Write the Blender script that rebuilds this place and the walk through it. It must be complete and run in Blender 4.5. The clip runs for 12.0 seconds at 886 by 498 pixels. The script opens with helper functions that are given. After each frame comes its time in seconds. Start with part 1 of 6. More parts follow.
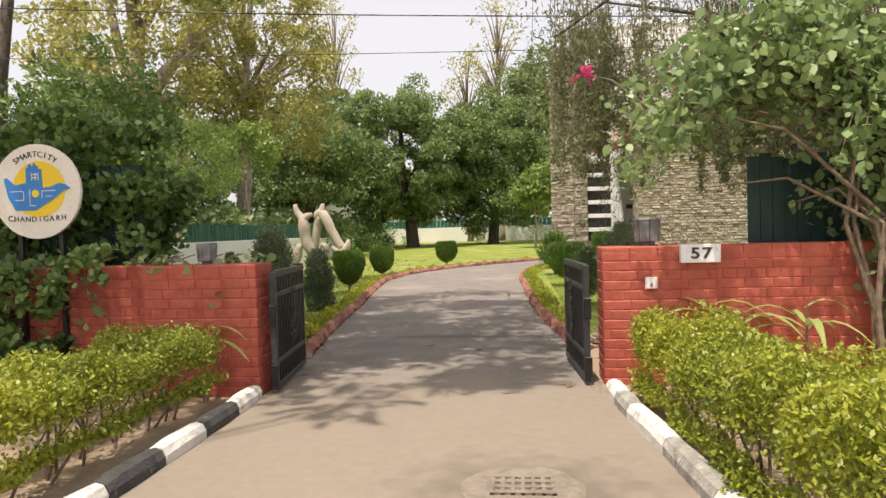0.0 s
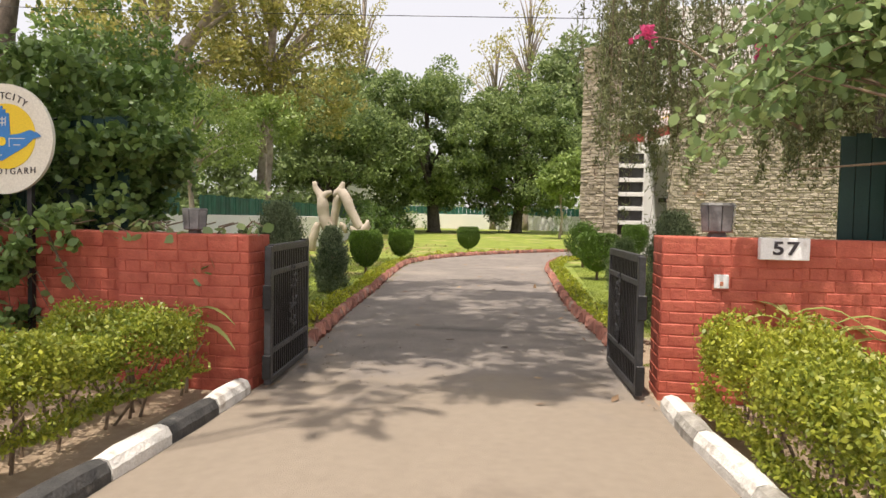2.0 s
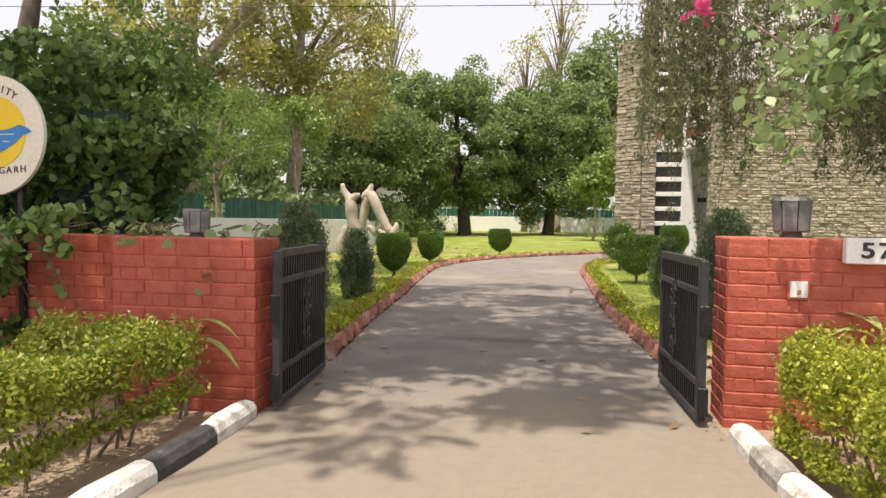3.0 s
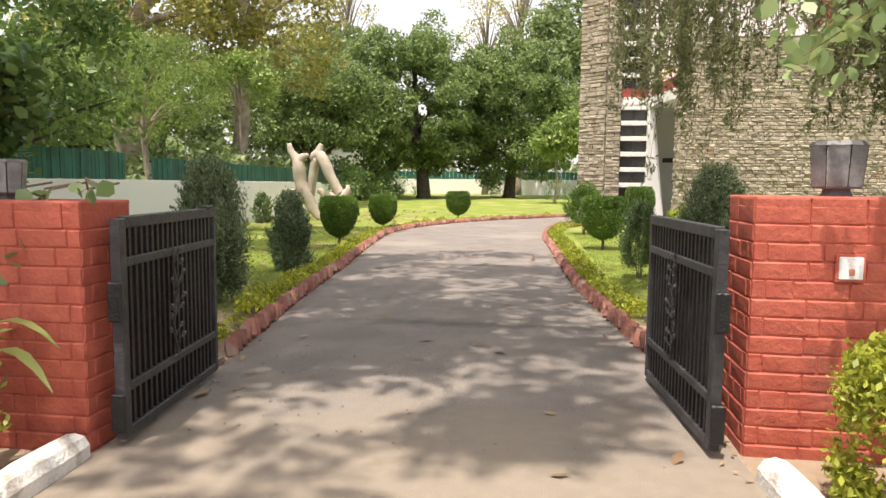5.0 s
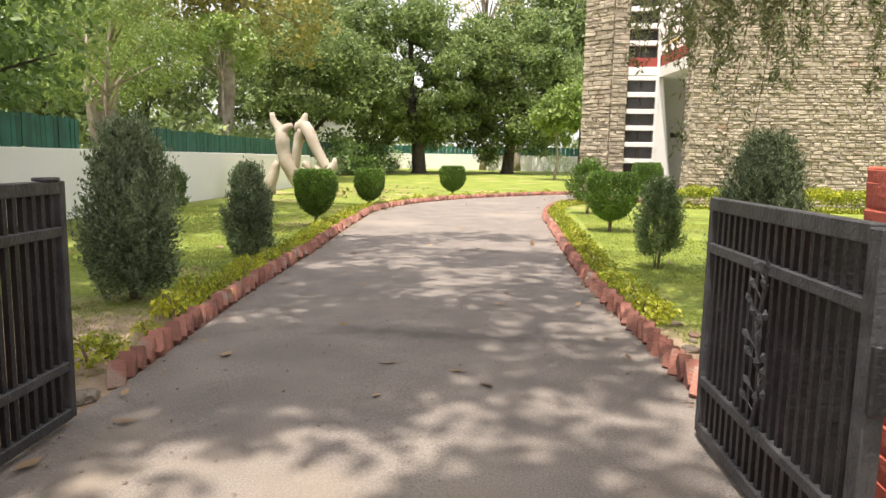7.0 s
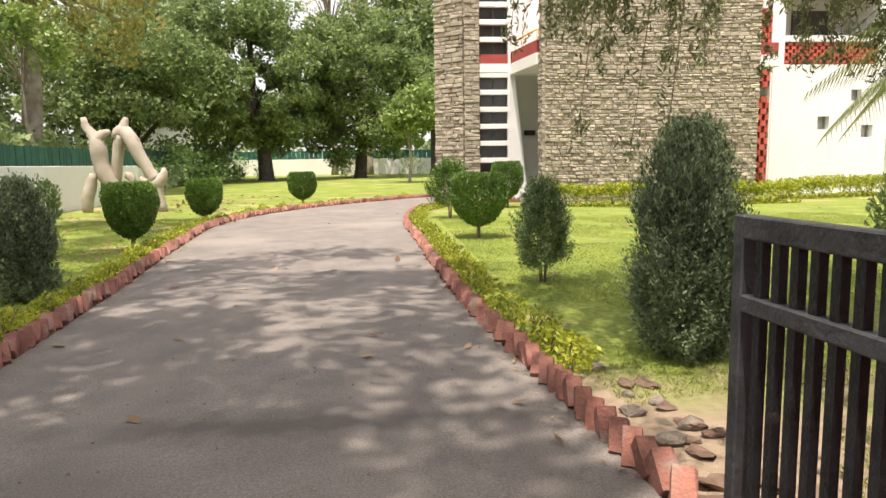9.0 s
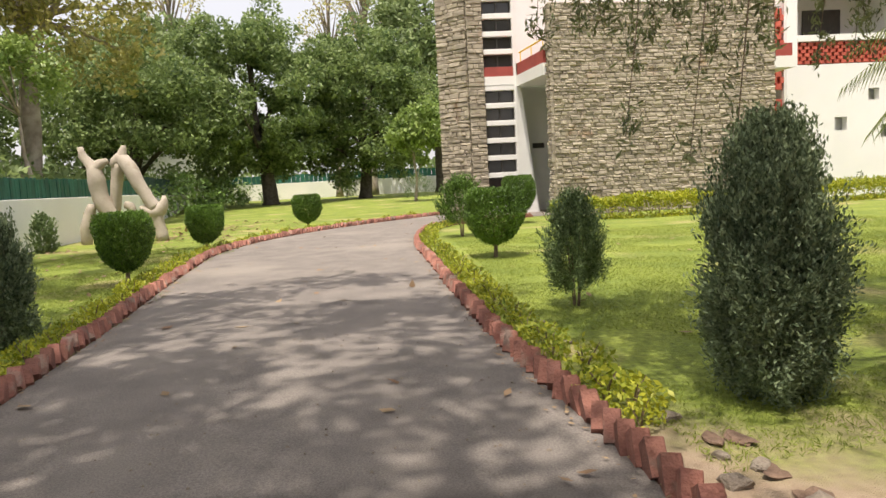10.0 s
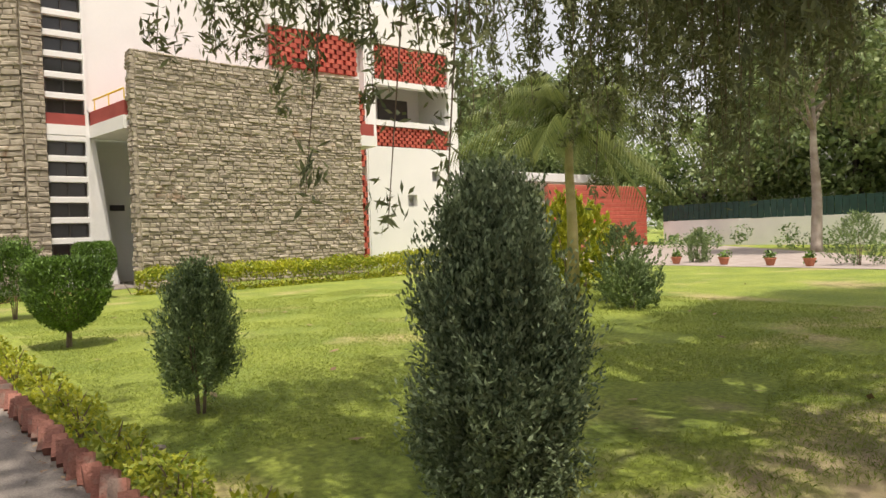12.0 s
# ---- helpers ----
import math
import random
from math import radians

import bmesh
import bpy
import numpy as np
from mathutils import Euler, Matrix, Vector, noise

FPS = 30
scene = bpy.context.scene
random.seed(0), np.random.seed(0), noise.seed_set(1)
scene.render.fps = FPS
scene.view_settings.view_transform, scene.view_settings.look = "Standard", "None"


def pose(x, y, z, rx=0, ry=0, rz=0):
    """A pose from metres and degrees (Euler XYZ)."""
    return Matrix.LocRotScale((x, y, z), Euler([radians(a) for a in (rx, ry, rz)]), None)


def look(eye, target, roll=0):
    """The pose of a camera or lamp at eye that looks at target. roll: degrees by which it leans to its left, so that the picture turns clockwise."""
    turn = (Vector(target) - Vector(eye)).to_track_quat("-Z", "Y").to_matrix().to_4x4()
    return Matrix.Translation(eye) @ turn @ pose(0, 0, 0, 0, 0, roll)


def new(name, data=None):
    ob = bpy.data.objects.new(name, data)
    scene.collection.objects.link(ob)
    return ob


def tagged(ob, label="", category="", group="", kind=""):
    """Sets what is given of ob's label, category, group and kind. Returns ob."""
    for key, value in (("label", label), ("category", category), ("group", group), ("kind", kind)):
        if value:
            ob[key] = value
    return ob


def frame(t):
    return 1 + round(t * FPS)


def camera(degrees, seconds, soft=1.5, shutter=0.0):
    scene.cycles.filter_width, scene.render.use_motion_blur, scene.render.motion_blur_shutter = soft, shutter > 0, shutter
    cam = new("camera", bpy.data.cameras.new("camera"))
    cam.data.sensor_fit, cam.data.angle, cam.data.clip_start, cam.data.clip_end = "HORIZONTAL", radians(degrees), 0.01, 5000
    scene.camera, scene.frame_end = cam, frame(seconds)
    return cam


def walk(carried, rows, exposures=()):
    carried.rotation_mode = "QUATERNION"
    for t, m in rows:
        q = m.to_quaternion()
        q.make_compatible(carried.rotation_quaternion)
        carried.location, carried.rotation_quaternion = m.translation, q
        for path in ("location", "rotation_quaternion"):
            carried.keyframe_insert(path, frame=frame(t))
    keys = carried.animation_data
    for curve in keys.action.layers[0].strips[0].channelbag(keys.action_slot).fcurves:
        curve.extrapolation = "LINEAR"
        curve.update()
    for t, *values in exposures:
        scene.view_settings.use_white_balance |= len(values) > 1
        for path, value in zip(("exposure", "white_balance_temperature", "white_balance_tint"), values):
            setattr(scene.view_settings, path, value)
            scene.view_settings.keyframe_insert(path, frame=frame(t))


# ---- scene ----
cam = camera(66.3, 12.0)
PATH = [
    (0, (1.464, 0.406, 1.384), (1.244, 2.394, 1.332), -1.6),
    (0.5, (1.436, 0.574, 1.364), (1.203, 2.56, 1.311), -1.4),
    (1, (1.447, 0.812, 1.337), (1.096, 2.778, 1.226), 0.0),
    (1.5, (1.348, 1.077, 1.315), (1.113, 3.061, 1.224), 0.5),
    (2, (1.296, 1.34, 1.3), (1.018, 3.318, 1.21), 1.2),
    (2.5, (1.3, 1.635, 1.293), (0.847, 3.579, 1.155), 3.9),
    (3, (1.217, 1.938, 1.283), (0.849, 3.902, 1.199), 0.8),
    (3.5, (1.19, 2.251, 1.264), (0.88, 4.223, 1.14), 0.2),
    (5.5, (1.196, 3.574, 1.237), (0.99, 5.551, 1.021), 0.6),
    (6, (1.159, 3.907, 1.227), (1.064, 5.889, 0.978), -1.0),
    (6.5, (1.198, 4.254, 1.209), (0.901, 6.215, 0.958), 1.5),
    (8.5, (1.08, 5.714, 1.191), (1.207, 7.685, 0.881), -0.8),
    (9, (1.098, 6.04, 1.195), (1.269, 8.017, 0.945), -0.8),
    (9.5, (1.112, 6.422, 1.185), (1.271, 8.407, 0.997), -1.6),
    (10, (1.036, 6.736, 1.175), (1.189, 8.72, 0.977), -3.0),
    (10.5, (1.04, 7.107, 1.139), (1.403, 9.074, 1.159), -0.6),
    (11, (0.981, 7.353, 1.208), (1.709, 9.213, 1.301), -3.0),
    (11.5, (1.008, 7.67, 1.203), (1.975, 9.42, 1.222), -3.2),
    (12, (1.095, 8.01, 1.179), (2.35, 9.567, 1.13), -1.9),
]
walk(cam, [(t, look(eye, target, roll)) for t, eye, target, roll in PATH],
     [(0, 0.36, 6900, 14), (3.5, 0.5, 6800, 14), (6.5, 0.85, 6750, 14), (9, 0.72, 6750, 14), (9.5, 0.52, 6750, 14), (10, 0.4, 6750, 13), (10.5, 0.2, 6850, 13), (11, 0.18, 6850, 13), (12, 0.25, 6900, 13)])

# ---- world, sun ----
SUN_TO = Vector((-0.10, -0.28, 0.955)).normalized()
world = bpy.data.worlds.new("sky_world")
scene.world = world
world.use_nodes = True
wn = world.node_tree
sky = wn.nodes.new("ShaderNodeTexSky")
sky.sky_type = "NISHITA"
sky.sun_disc = False
sky.sun_elevation = math.asin(SUN_TO.z)
sky.sun_rotation = math.atan2(SUN_TO.x, SUN_TO.y)
sky.dust_density, sky.air_density, sky.ozone_density = 6.0, 1.0, 1.0
wbg = wn.nodes["Background"]
wbg.inputs["Strength"].default_value = 0.15
haze = wn.nodes.new("ShaderNodeMixRGB")
haze.inputs["Fac"].default_value = 0.62
haze.inputs["Color2"].default_value = (6.2, 6.15, 6.25, 1)
wn.links.new(sky.outputs["Color"], haze.inputs["Color1"])
wn.links.new(haze.outputs["Color"], wbg.inputs["Color"])
sun_data = bpy.data.lights.new("sun", "SUN")
sun_data.energy, sun_data.angle, sun_data.color = 3.9, radians(0.6), (1.0, 0.94, 0.84)
sun = new("sun", sun_data)
sun.matrix_world = look(SUN_TO * 60, (0, 0, 0))

RNG = np.random.default_rng(7)


# ---- materials ----
def material(name, c1, c2, rough=0.8, scale=6.0, bump=0.3, bump_scale=60.0, vary="", amount=0.25, metal=0.0, stain=None, stain_scale=0.7, stain_at=0.55, grain=0.1, grain_scale=90.0):
    m = bpy.data.materials.new(name)
    m.use_nodes = True
    nt = m.node_tree
    n, l = nt.nodes, nt.links
    bsdf = n["Principled BSDF"]
    geo = n.new("ShaderNodeNewGeometry")
    no = n.new("ShaderNodeTexNoise")
    no.inputs["Scale"].default_value, no.inputs["Detail"].default_value = scale, 6.0
    l.new(geo.outputs["Position"], no.inputs["Vector"])
    ramp = n.new("ShaderNodeValToRGB")
    ramp.color_ramp.elements[0].position, ramp.color_ramp.elements[1].position = 0.35, 0.65
    ramp.color_ramp.elements[0].color, ramp.color_ramp.elements[1].color = (*c1, 1), (*c2, 1)
    l.new(no.outputs["Fac"], ramp.inputs["Fac"])
    col = ramp.outputs["Color"]
    if stain:
        ns = n.new("ShaderNodeTexNoise")
        ns.inputs["Scale"].default_value, ns.inputs["Detail"].default_value = stain_scale, 8.0
        l.new(geo.outputs["Position"], ns.inputs["Vector"])
        rs = n.new("ShaderNodeValToRGB")
        rs.color_ramp.elements[0].position, rs.color_ramp.elements[1].position = stain_at, stain_at + 0.12
        l.new(ns.outputs["Fac"], rs.inputs["Fac"])
        mx = n.new("ShaderNodeMixRGB")
        l.new(rs.outputs["Color"], mx.inputs["Fac"])
        l.new(col, mx.inputs["Color1"])
        mx.inputs["Color2"].default_value = (*stain, 1)
        col = mx.outputs["Color"]
    if vary:
        if vary == "object":
            src = n.new("ShaderNodeObjectInfo").outputs["Random"]
        else:
            src = geo.outputs["Random Per Island"]
        mr = n.new("ShaderNodeMapRange")
        mr.inputs["To Min"].default_value, mr.inputs["To Max"].default_value = 1 - amount, 1 + amount
        l.new(src, mr.inputs["Value"])
        hs = n.new("ShaderNodeHueSaturation")
        l.new(mr.outputs["Result"], hs.inputs["Value"])
        l.new(col, hs.inputs["Color"])
        col = hs.outputs["Color"]
    ng = n.new("ShaderNodeTexNoise")
    ng.inputs["Scale"].default_value, ng.inputs["Detail"].default_value = grain_scale, 4.0
    l.new(geo.outputs["Position"], ng.inputs["Vector"])
    gr = n.new("ShaderNodeMapRange")
    gr.inputs["From Min"].default_value, gr.inputs["From Max"].default_value = 0.3, 0.7
    gr.inputs["To Min"].default_value, gr.inputs["To Max"].default_value = 1 - grain, 1 + grain
    l.new(ng.outputs["Fac"], gr.inputs["Value"])
    hg = n.new("ShaderNodeHueSaturation")
    l.new(gr.outputs["Result"], hg.inputs["Value"])
    l.new(col, hg.inputs["Color"])
    col = hg.outputs["Color"]
    l.new(col, bsdf.inputs["Base Color"])
    bsdf.inputs["Roughness"].default_value = rough
    bsdf.inputs["Metallic"].default_value = metal
    if bump:
        nb = n.new("ShaderNodeTexNoise")
        nb.inputs["Scale"].default_value, nb.inputs["Detail"].default_value = bump_scale, 5.0
        l.new(geo.outputs["Position"], nb.inputs["Vector"])
        bp = n.new("ShaderNodeBump")
        bp.inputs["Strength"].default_value, bp.inputs["Distance"].default_value = bump, 0.02
        l.new(nb.outputs["Fac"], bp.inputs["Height"])
        l.new(bp.outputs["Normal"], bsdf.inputs["Normal"])
    return m


def leaf_material(name, c1, c2, rough=0.5, through_light=0.35):
    m = bpy.data.materials.new(name)
    m.use_nodes = True
    nt = m.node_tree
    n, l = nt.nodes, nt.links
    bsdf, out = n["Principled BSDF"], n["Material Output"]
    geo = n.new("ShaderNodeNewGeometry")
    no = n.new("ShaderNodeTexNoise")
    no.inputs["Scale"].default_value = 0.9
    l.new(geo.outputs["Position"], no.inputs["Vector"])
    add = n.new("ShaderNodeMath")
    add.operation = "MULTIPLY_ADD"
    l.new(geo.outputs["Random Per Island"], add.inputs[0])
    add.inputs[1].default_value = 0.7
    sub = n.new("ShaderNodeMath")
    sub.operation = "SUBTRACT"
    l.new(no.outputs["Fac"], sub.inputs[0])
    sub.inputs[1].default_value = 0.35
    l.new(sub.outputs[0], add.inputs[2])
    ramp = n.new("ShaderNodeValToRGB")
    ramp.color_ramp.elements[0].color, ramp.color_ramp.elements[1].color = (*c1, 1), (*c2, 1)
    l.new(add.outputs[0], ramp.inputs["Fac"])
    l.new(ramp.outputs["Color"], bsdf.inputs["Base Color"])
    bsdf.inputs["Roughness"].default_value = rough
    tr = n.new("ShaderNodeBsdfTranslucent")
    l.new(ramp.outputs["Color"], tr.inputs["Color"])
    mix = n.new("ShaderNodeMixShader")
    mix.inputs["Fac"].default_value = through_light
    l.new(bsdf.outputs[0], mix.inputs[1])
    l.new(tr.outputs[0], mix.inputs[2])
    l.new(mix.outputs[0], out.inputs["Surface"])
    return m


M_ASPHALT = material("asphalt", (0.18, 0.158, 0.141), (0.235, 0.206, 0.183), 0.92, 2.3, 0.45, 170.0, stain=(0.28, 0.245, 0.21), stain_scale=0.4, stain_at=0.56, grain=0.28, grain_scale=110.0)
M_RED = material("red_painted_brick", (0.39, 0.082, 0.053), (0.485, 0.12, 0.075), 0.7, 9.0, 0.32, 45.0, "object", 0.07, stain=(0.30, 0.09, 0.065), stain_scale=3.0, stain_at=0.65)
M_REDCORE = material("red_painted_joint", (0.38, 0.085, 0.058), (0.46, 0.115, 0.075), 0.85, 9.0, 0.5, 60.0)
M_EDGE = material("edging_brick_clay", (0.215, 0.09, 0.068), (0.33, 0.145, 0.105), 0.9, 7.0, 0.6, 60.0, "object", 0.3, stain=(0.28, 0.2, 0.16), stain_scale=6.0)
M_JALI = material("jali_brick_red", (0.42, 0.075, 0.05), (0.5, 0.12, 0.08), 0.85, 4.0, 0.3, 40.0, "object", 0.15)
M_WHITE = material("white_wall_paint", (0.78, 0.78, 0.76), (0.84, 0.83, 0.81), 0.85, 0.6, 0.15, 40.0, stain=(0.70, 0.69, 0.66), stain_scale=0.5, stain_at=0.62)
# dimmer copy of the white wall paint: shade is put into the colour
M_WHITEDIM = material("white_plaster_dimmed_for_shade", (0.68, 0.67, 0.66), (0.76, 0.75, 0.73), 0.85, 0.8, 0.15, 40.0)
M_BAND = material("red_band_paint", (0.30, 0.055, 0.045), (0.38, 0.075, 0.06), 0.8, 2.0, 0.2, 40.0)
M_STONE = material("rubble_stone", (0.30, 0.262, 0.205), (0.44, 0.385, 0.30), 0.95, 5.0, 0.8, 30.0, "object", 0.16, stain=(0.30, 0.20, 0.13), stain_scale=1.6, stain_at=0.63)
M_STONES = material("rubble_stone_mass", (0.30, 0.262, 0.205), (0.44, 0.385, 0.30), 0.95, 5.0, 0.8, 30.0, "island", 0.16, stain=(0.30, 0.20, 0.13), stain_scale=1.6, stain_at=0.63)
M_MORTAR = material("stone_mortar", (0.25, 0.22, 0.175), (0.33, 0.29, 0.235), 0.95, 8.0, 0.6, 50.0)
M_IRON = material("black_gate_paint", (0.006, 0.006, 0.007), (0.016, 0.016, 0.018), 0.42, 14.0, 0.3, 60.0, stain=(0.06, 0.05, 0.045), stain_scale=9.0, stain_at=0.68)
M_IRONG = material("worn_grey_gate_paint", (0.022, 0.022, 0.024), (0.055, 0.055, 0.058), 0.45, 12.0, 0.3, 60.0, stain=(0.03, 0.03, 0.03), stain_scale=8.0, stain_at=0.6)
M_KERBW = material("kerb_white_paint", (0.62, 0.60, 0.56), (0.74, 0.72, 0.68), 0.9, 10.0, 0.6, 50.0, stain=(0.40, 0.36, 0.31), stain_scale=9.0, stain_at=0.58)
M_KERBB = material("kerb_black_paint", (0.035, 0.035, 0.035), (0.07, 0.068, 0.065), 0.85, 10.0, 0.6, 50.0, stain=(0.2, 0.19, 0.17), stain_scale=9.0, stain_at=0.66)
M_KERBG = material("kerb_worn_grey", (0.24, 0.225, 0.20), (0.40, 0.38, 0.34), 0.9, 10.0, 0.6, 50.0, stain=(0.6, 0.58, 0.54), stain_scale=9.0, stain_at=0.6)
M_BARK = material("bark_grey", (0.22, 0.18, 0.14), (0.36, 0.31, 0.26), 0.95, 3.0, 0.9, 18.0, stain=(0.42, 0.37, 0.31), stain_scale=1.4)
M_BARKD = material("bark_dark", (0.06, 0.048, 0.038), (0.12, 0.10, 0.08), 0.95, 6.0, 0.9, 25.0)
M_STEM = material("stem_brown", (0.14, 0.10, 0.07), (0.24, 0.18, 0.12), 0.9, 12.0, 0.5, 60.0)
M_GREEN = material("green_fence_paint", (0.012, 0.085, 0.062), (0.02, 0.125, 0.09), 0.6, 3.0, 0.3, 20.0, "object", 0.25)
M_GREENDK = material("dark_green_boards_and_shaded_fence", (0.006, 0.035, 0.03), (0.012, 0.055, 0.045), 0.55, 3.0, 0.3, 20.0)
M_GLASS = material("window_glass_dark", (0.035, 0.035, 0.035), (0.06, 0.055, 0.05), 0.08, 0.6, 0.0)
M_FRAME = material("window_frame_dark", (0.05, 0.045, 0.04), (0.07, 0.06, 0.055), 0.6, 5.0, 0.0)
M_PALE = material("pale_sculpture_wood", (0.36, 0.31, 0.25), (0.46, 0.40, 0.33), 0.85, 3.0, 0.5, 20.0, stain=(0.32, 0.26, 0.20), stain_scale=2.0)
M_SIGNW = material("sign_cream_enamel", (0.72, 0.70, 0.60), (0.77, 0.75, 0.66), 0.45, 3.0, 0.0)
M_SIGNY = material("sign_yellow", (0.78, 0.55, 0.02), (0.82, 0.60, 0.03), 0.45, 3.0, 0.0)
M_SIGNB = material("sign_blue", (0.02, 0.19, 0.52), (0.03, 0.22, 0.58), 0.45, 3.0, 0.0)
M_INK = material("sign_dark_ink", (0.03, 0.025, 0.03), (0.05, 0.04, 0.045), 0.6, 3.0, 0.0)
M_PLATE = material("number_plate_white", (0.76, 0.76, 0.76), (0.82, 0.82, 0.82), 0.6, 10.0, 0.1, stain=(0.6, 0.58, 0.55), stain_scale=12.0, stain_at=0.62)
M_LAMP = material("lantern_grey_glass", (0.10, 0.105, 0.11), (0.30, 0.31, 0.32), 0.25, 6.0, 0.0)
M_LAMPM = material("lantern_metal", (0.10, 0.10, 0.10), (0.16, 0.16, 0.15), 0.5, 9.0, 0.2)
M_CONC = material("drain_concrete", (0.2, 0.165, 0.13), (0.29, 0.245, 0.195), 0.95, 12.0, 0.8, 70.0)
M_CLOD = material("dry_earth_clod", (0.12, 0.075, 0.052), (0.23, 0.15, 0.105), 0.95, 12.0, 0.8, 60.0)
M_PATH = material("terrace_paving", (0.27, 0.225, 0.2), (0.36, 0.305, 0.275), 0.9, 2.0, 0.3, 30.0)
M_POT = material("terracotta", (0.40, 0.14, 0.08), (0.48, 0.19, 0.11), 0.85, 9.0, 0.3)
M_DRY = leaf_material("dry_leaf", (0.16, 0.09, 0.05), (0.42, 0.30, 0.17), 0.8, 0.1)
M_HEDGE = leaf_material("golden_hedge_leaf", (0.13, 0.19, 0.025), (0.48, 0.49, 0.06), 0.45)
M_BORDER = leaf_material("border_leaf_yellow_green", (0.14, 0.22, 0.022), (0.58, 0.56, 0.045), 0.5)
M_TOPIARY = leaf_material("topiary_leaf", (0.016, 0.042, 0.011), (0.20, 0.35, 0.048), 0.5, 0.2)
M_BUSH = leaf_material("grey_green_bush_leaf", (0.05, 0.09, 0.035), (0.30, 0.40, 0.16), 0.55, 0.3)
M_THUJA = leaf_material("thuja_leaf", (0.04, 0.075, 0.035), (0.36, 0.44, 0.24), 0.65, 0.3)
M_MANGO = leaf_material("mango_leaf", (0.06, 0.115, 0.038), (0.34, 0.43, 0.15), 0.55, 0.4)
M_BRIGHT = leaf_material("bright_tree_leaf", (0.11, 0.19, 0.04), (0.36, 0.46, 0.13), 0.5)
M_YELLOW = leaf_material("yellowing_tree_leaf", (0.20, 0.235, 0.065), (0.58, 0.51, 0.17), 0.6)
M_WOODS = leaf_material("far_wood_leaf", (0.09, 0.145, 0.05), (0.34, 0.42, 0.17), 0.5, 0.38)
M_CREEPER = leaf_material("creeper_leaf", (0.05, 0.11, 0.03), (0.24, 0.36, 0.10), 0.42, 0.3)
M_BOUG = leaf_material("bougainvillea_leaf", (0.11, 0.20, 0.07), (0.40, 0.52, 0.22), 0.42, 0.35)
M_WEEP = leaf_material("weeping_leaf", (0.08, 0.10, 0.04), (0.33, 0.36, 0.17), 0.5, 0.35)
M_PALM = leaf_material("palm_leaf", (0.08, 0.13, 0.025), (0.30, 0.34, 0.10), 0.5)
M_PALMT = material("palm_trunk", (0.34, 0.29, 0.12), (0.44, 0.38, 0.18), 0.8, 6.0, 0.5, 20.0)
M_PINK = leaf_material("pink_bract", (0.62, 0.06, 0.20), (0.80, 0.14, 0.34), 0.6)
M_BLADE = leaf_material("grass_blade", (0.16, 0.215, 0.032), (0.38, 0.44, 0.09), 0.6, 0.5)
M_CANE = leaf_material("lily_leaf", (0.20, 0.28, 0.07), (0.50, 0.52, 0.20), 0.45, 0.3)

# ground: lawn inside the wall, sandy soil outside, one sheet
M_GROUND = material("lawn_and_soil", (0.165, 0.222, 0.032), (0.255, 0.305, 0.047), 0.95, 1.1, 0.9, 120.0, stain=(0.40, 0.34, 0.15), stain_scale=0.5, stain_at=0.56, grain=0.35, grain_scale=22.0)


def sandy(m, y_edge, d1=(0.30, 0.21, 0.14), d2=(0.50, 0.39, 0.28)):
    nt = m.node_tree
    n, l = nt.nodes, nt.links
    bsdf = n["Principled BSDF"]
    src = bsdf.inputs["Base Color"].links[0].from_socket
    geo = n.new("ShaderNodeNewGeometry")
    sep = n.new("ShaderNodeSeparateXYZ")
    l.new(geo.outputs["Position"], sep.inputs[0])
    no = n.new("ShaderNodeTexNoise")
    no.inputs["Scale"].default_value, no.inputs["Detail"].default_value = 1.6, 6.0
    ma = n.new("ShaderNodeMath")
    ma.operation = "MULTIPLY_ADD"
    l.new(no.outputs["Fac"], ma.inputs[0])
    l.new(geo.outputs["Position"], no.inputs["Vector"])
    ma.inputs[1].default_value = 3.6
    l.new(sep.outputs["Y"], ma.inputs[2])
    mr = n.new("ShaderNodeMapRange")
    mr.inputs["From Min"].default_value, mr.inputs["From Max"].default_value = y_edge + 1.8, y_edge + 3.0
    l.new(ma.outputs[0], mr.inputs["Value"])
    n2 = n.new("ShaderNodeTexNoise")
    n2.inputs["Scale"].default_value, n2.inputs["Detail"].default_value = 14.0, 6.0
    l.new(geo.outputs["Position"], n2.inputs["Vector"])
    r2 = n.new("ShaderNodeValToRGB")
    r2.color_ramp.elements[0].color, r2.color_ramp.elements[1].color = (*d1, 1), (*d2, 1)
    l.new(n2.outputs["Fac"], r2.inputs["Fac"])
    mx = n.new("ShaderNodeMixRGB")
    l.new(mr.outputs["Result"], mx.inputs["Fac"])
    l.new(r2.outputs["Color"], mx.inputs["Color1"])
    l.new(src, mx.inputs["Color2"])
    l.new(mx.outputs["Color"], bsdf.inputs["Base Color"])


sandy(M_GROUND, 8.8)
sandy(M_ASPHALT, 6.0, (0.225, 0.187, 0.147), (0.30, 0.25, 0.195))


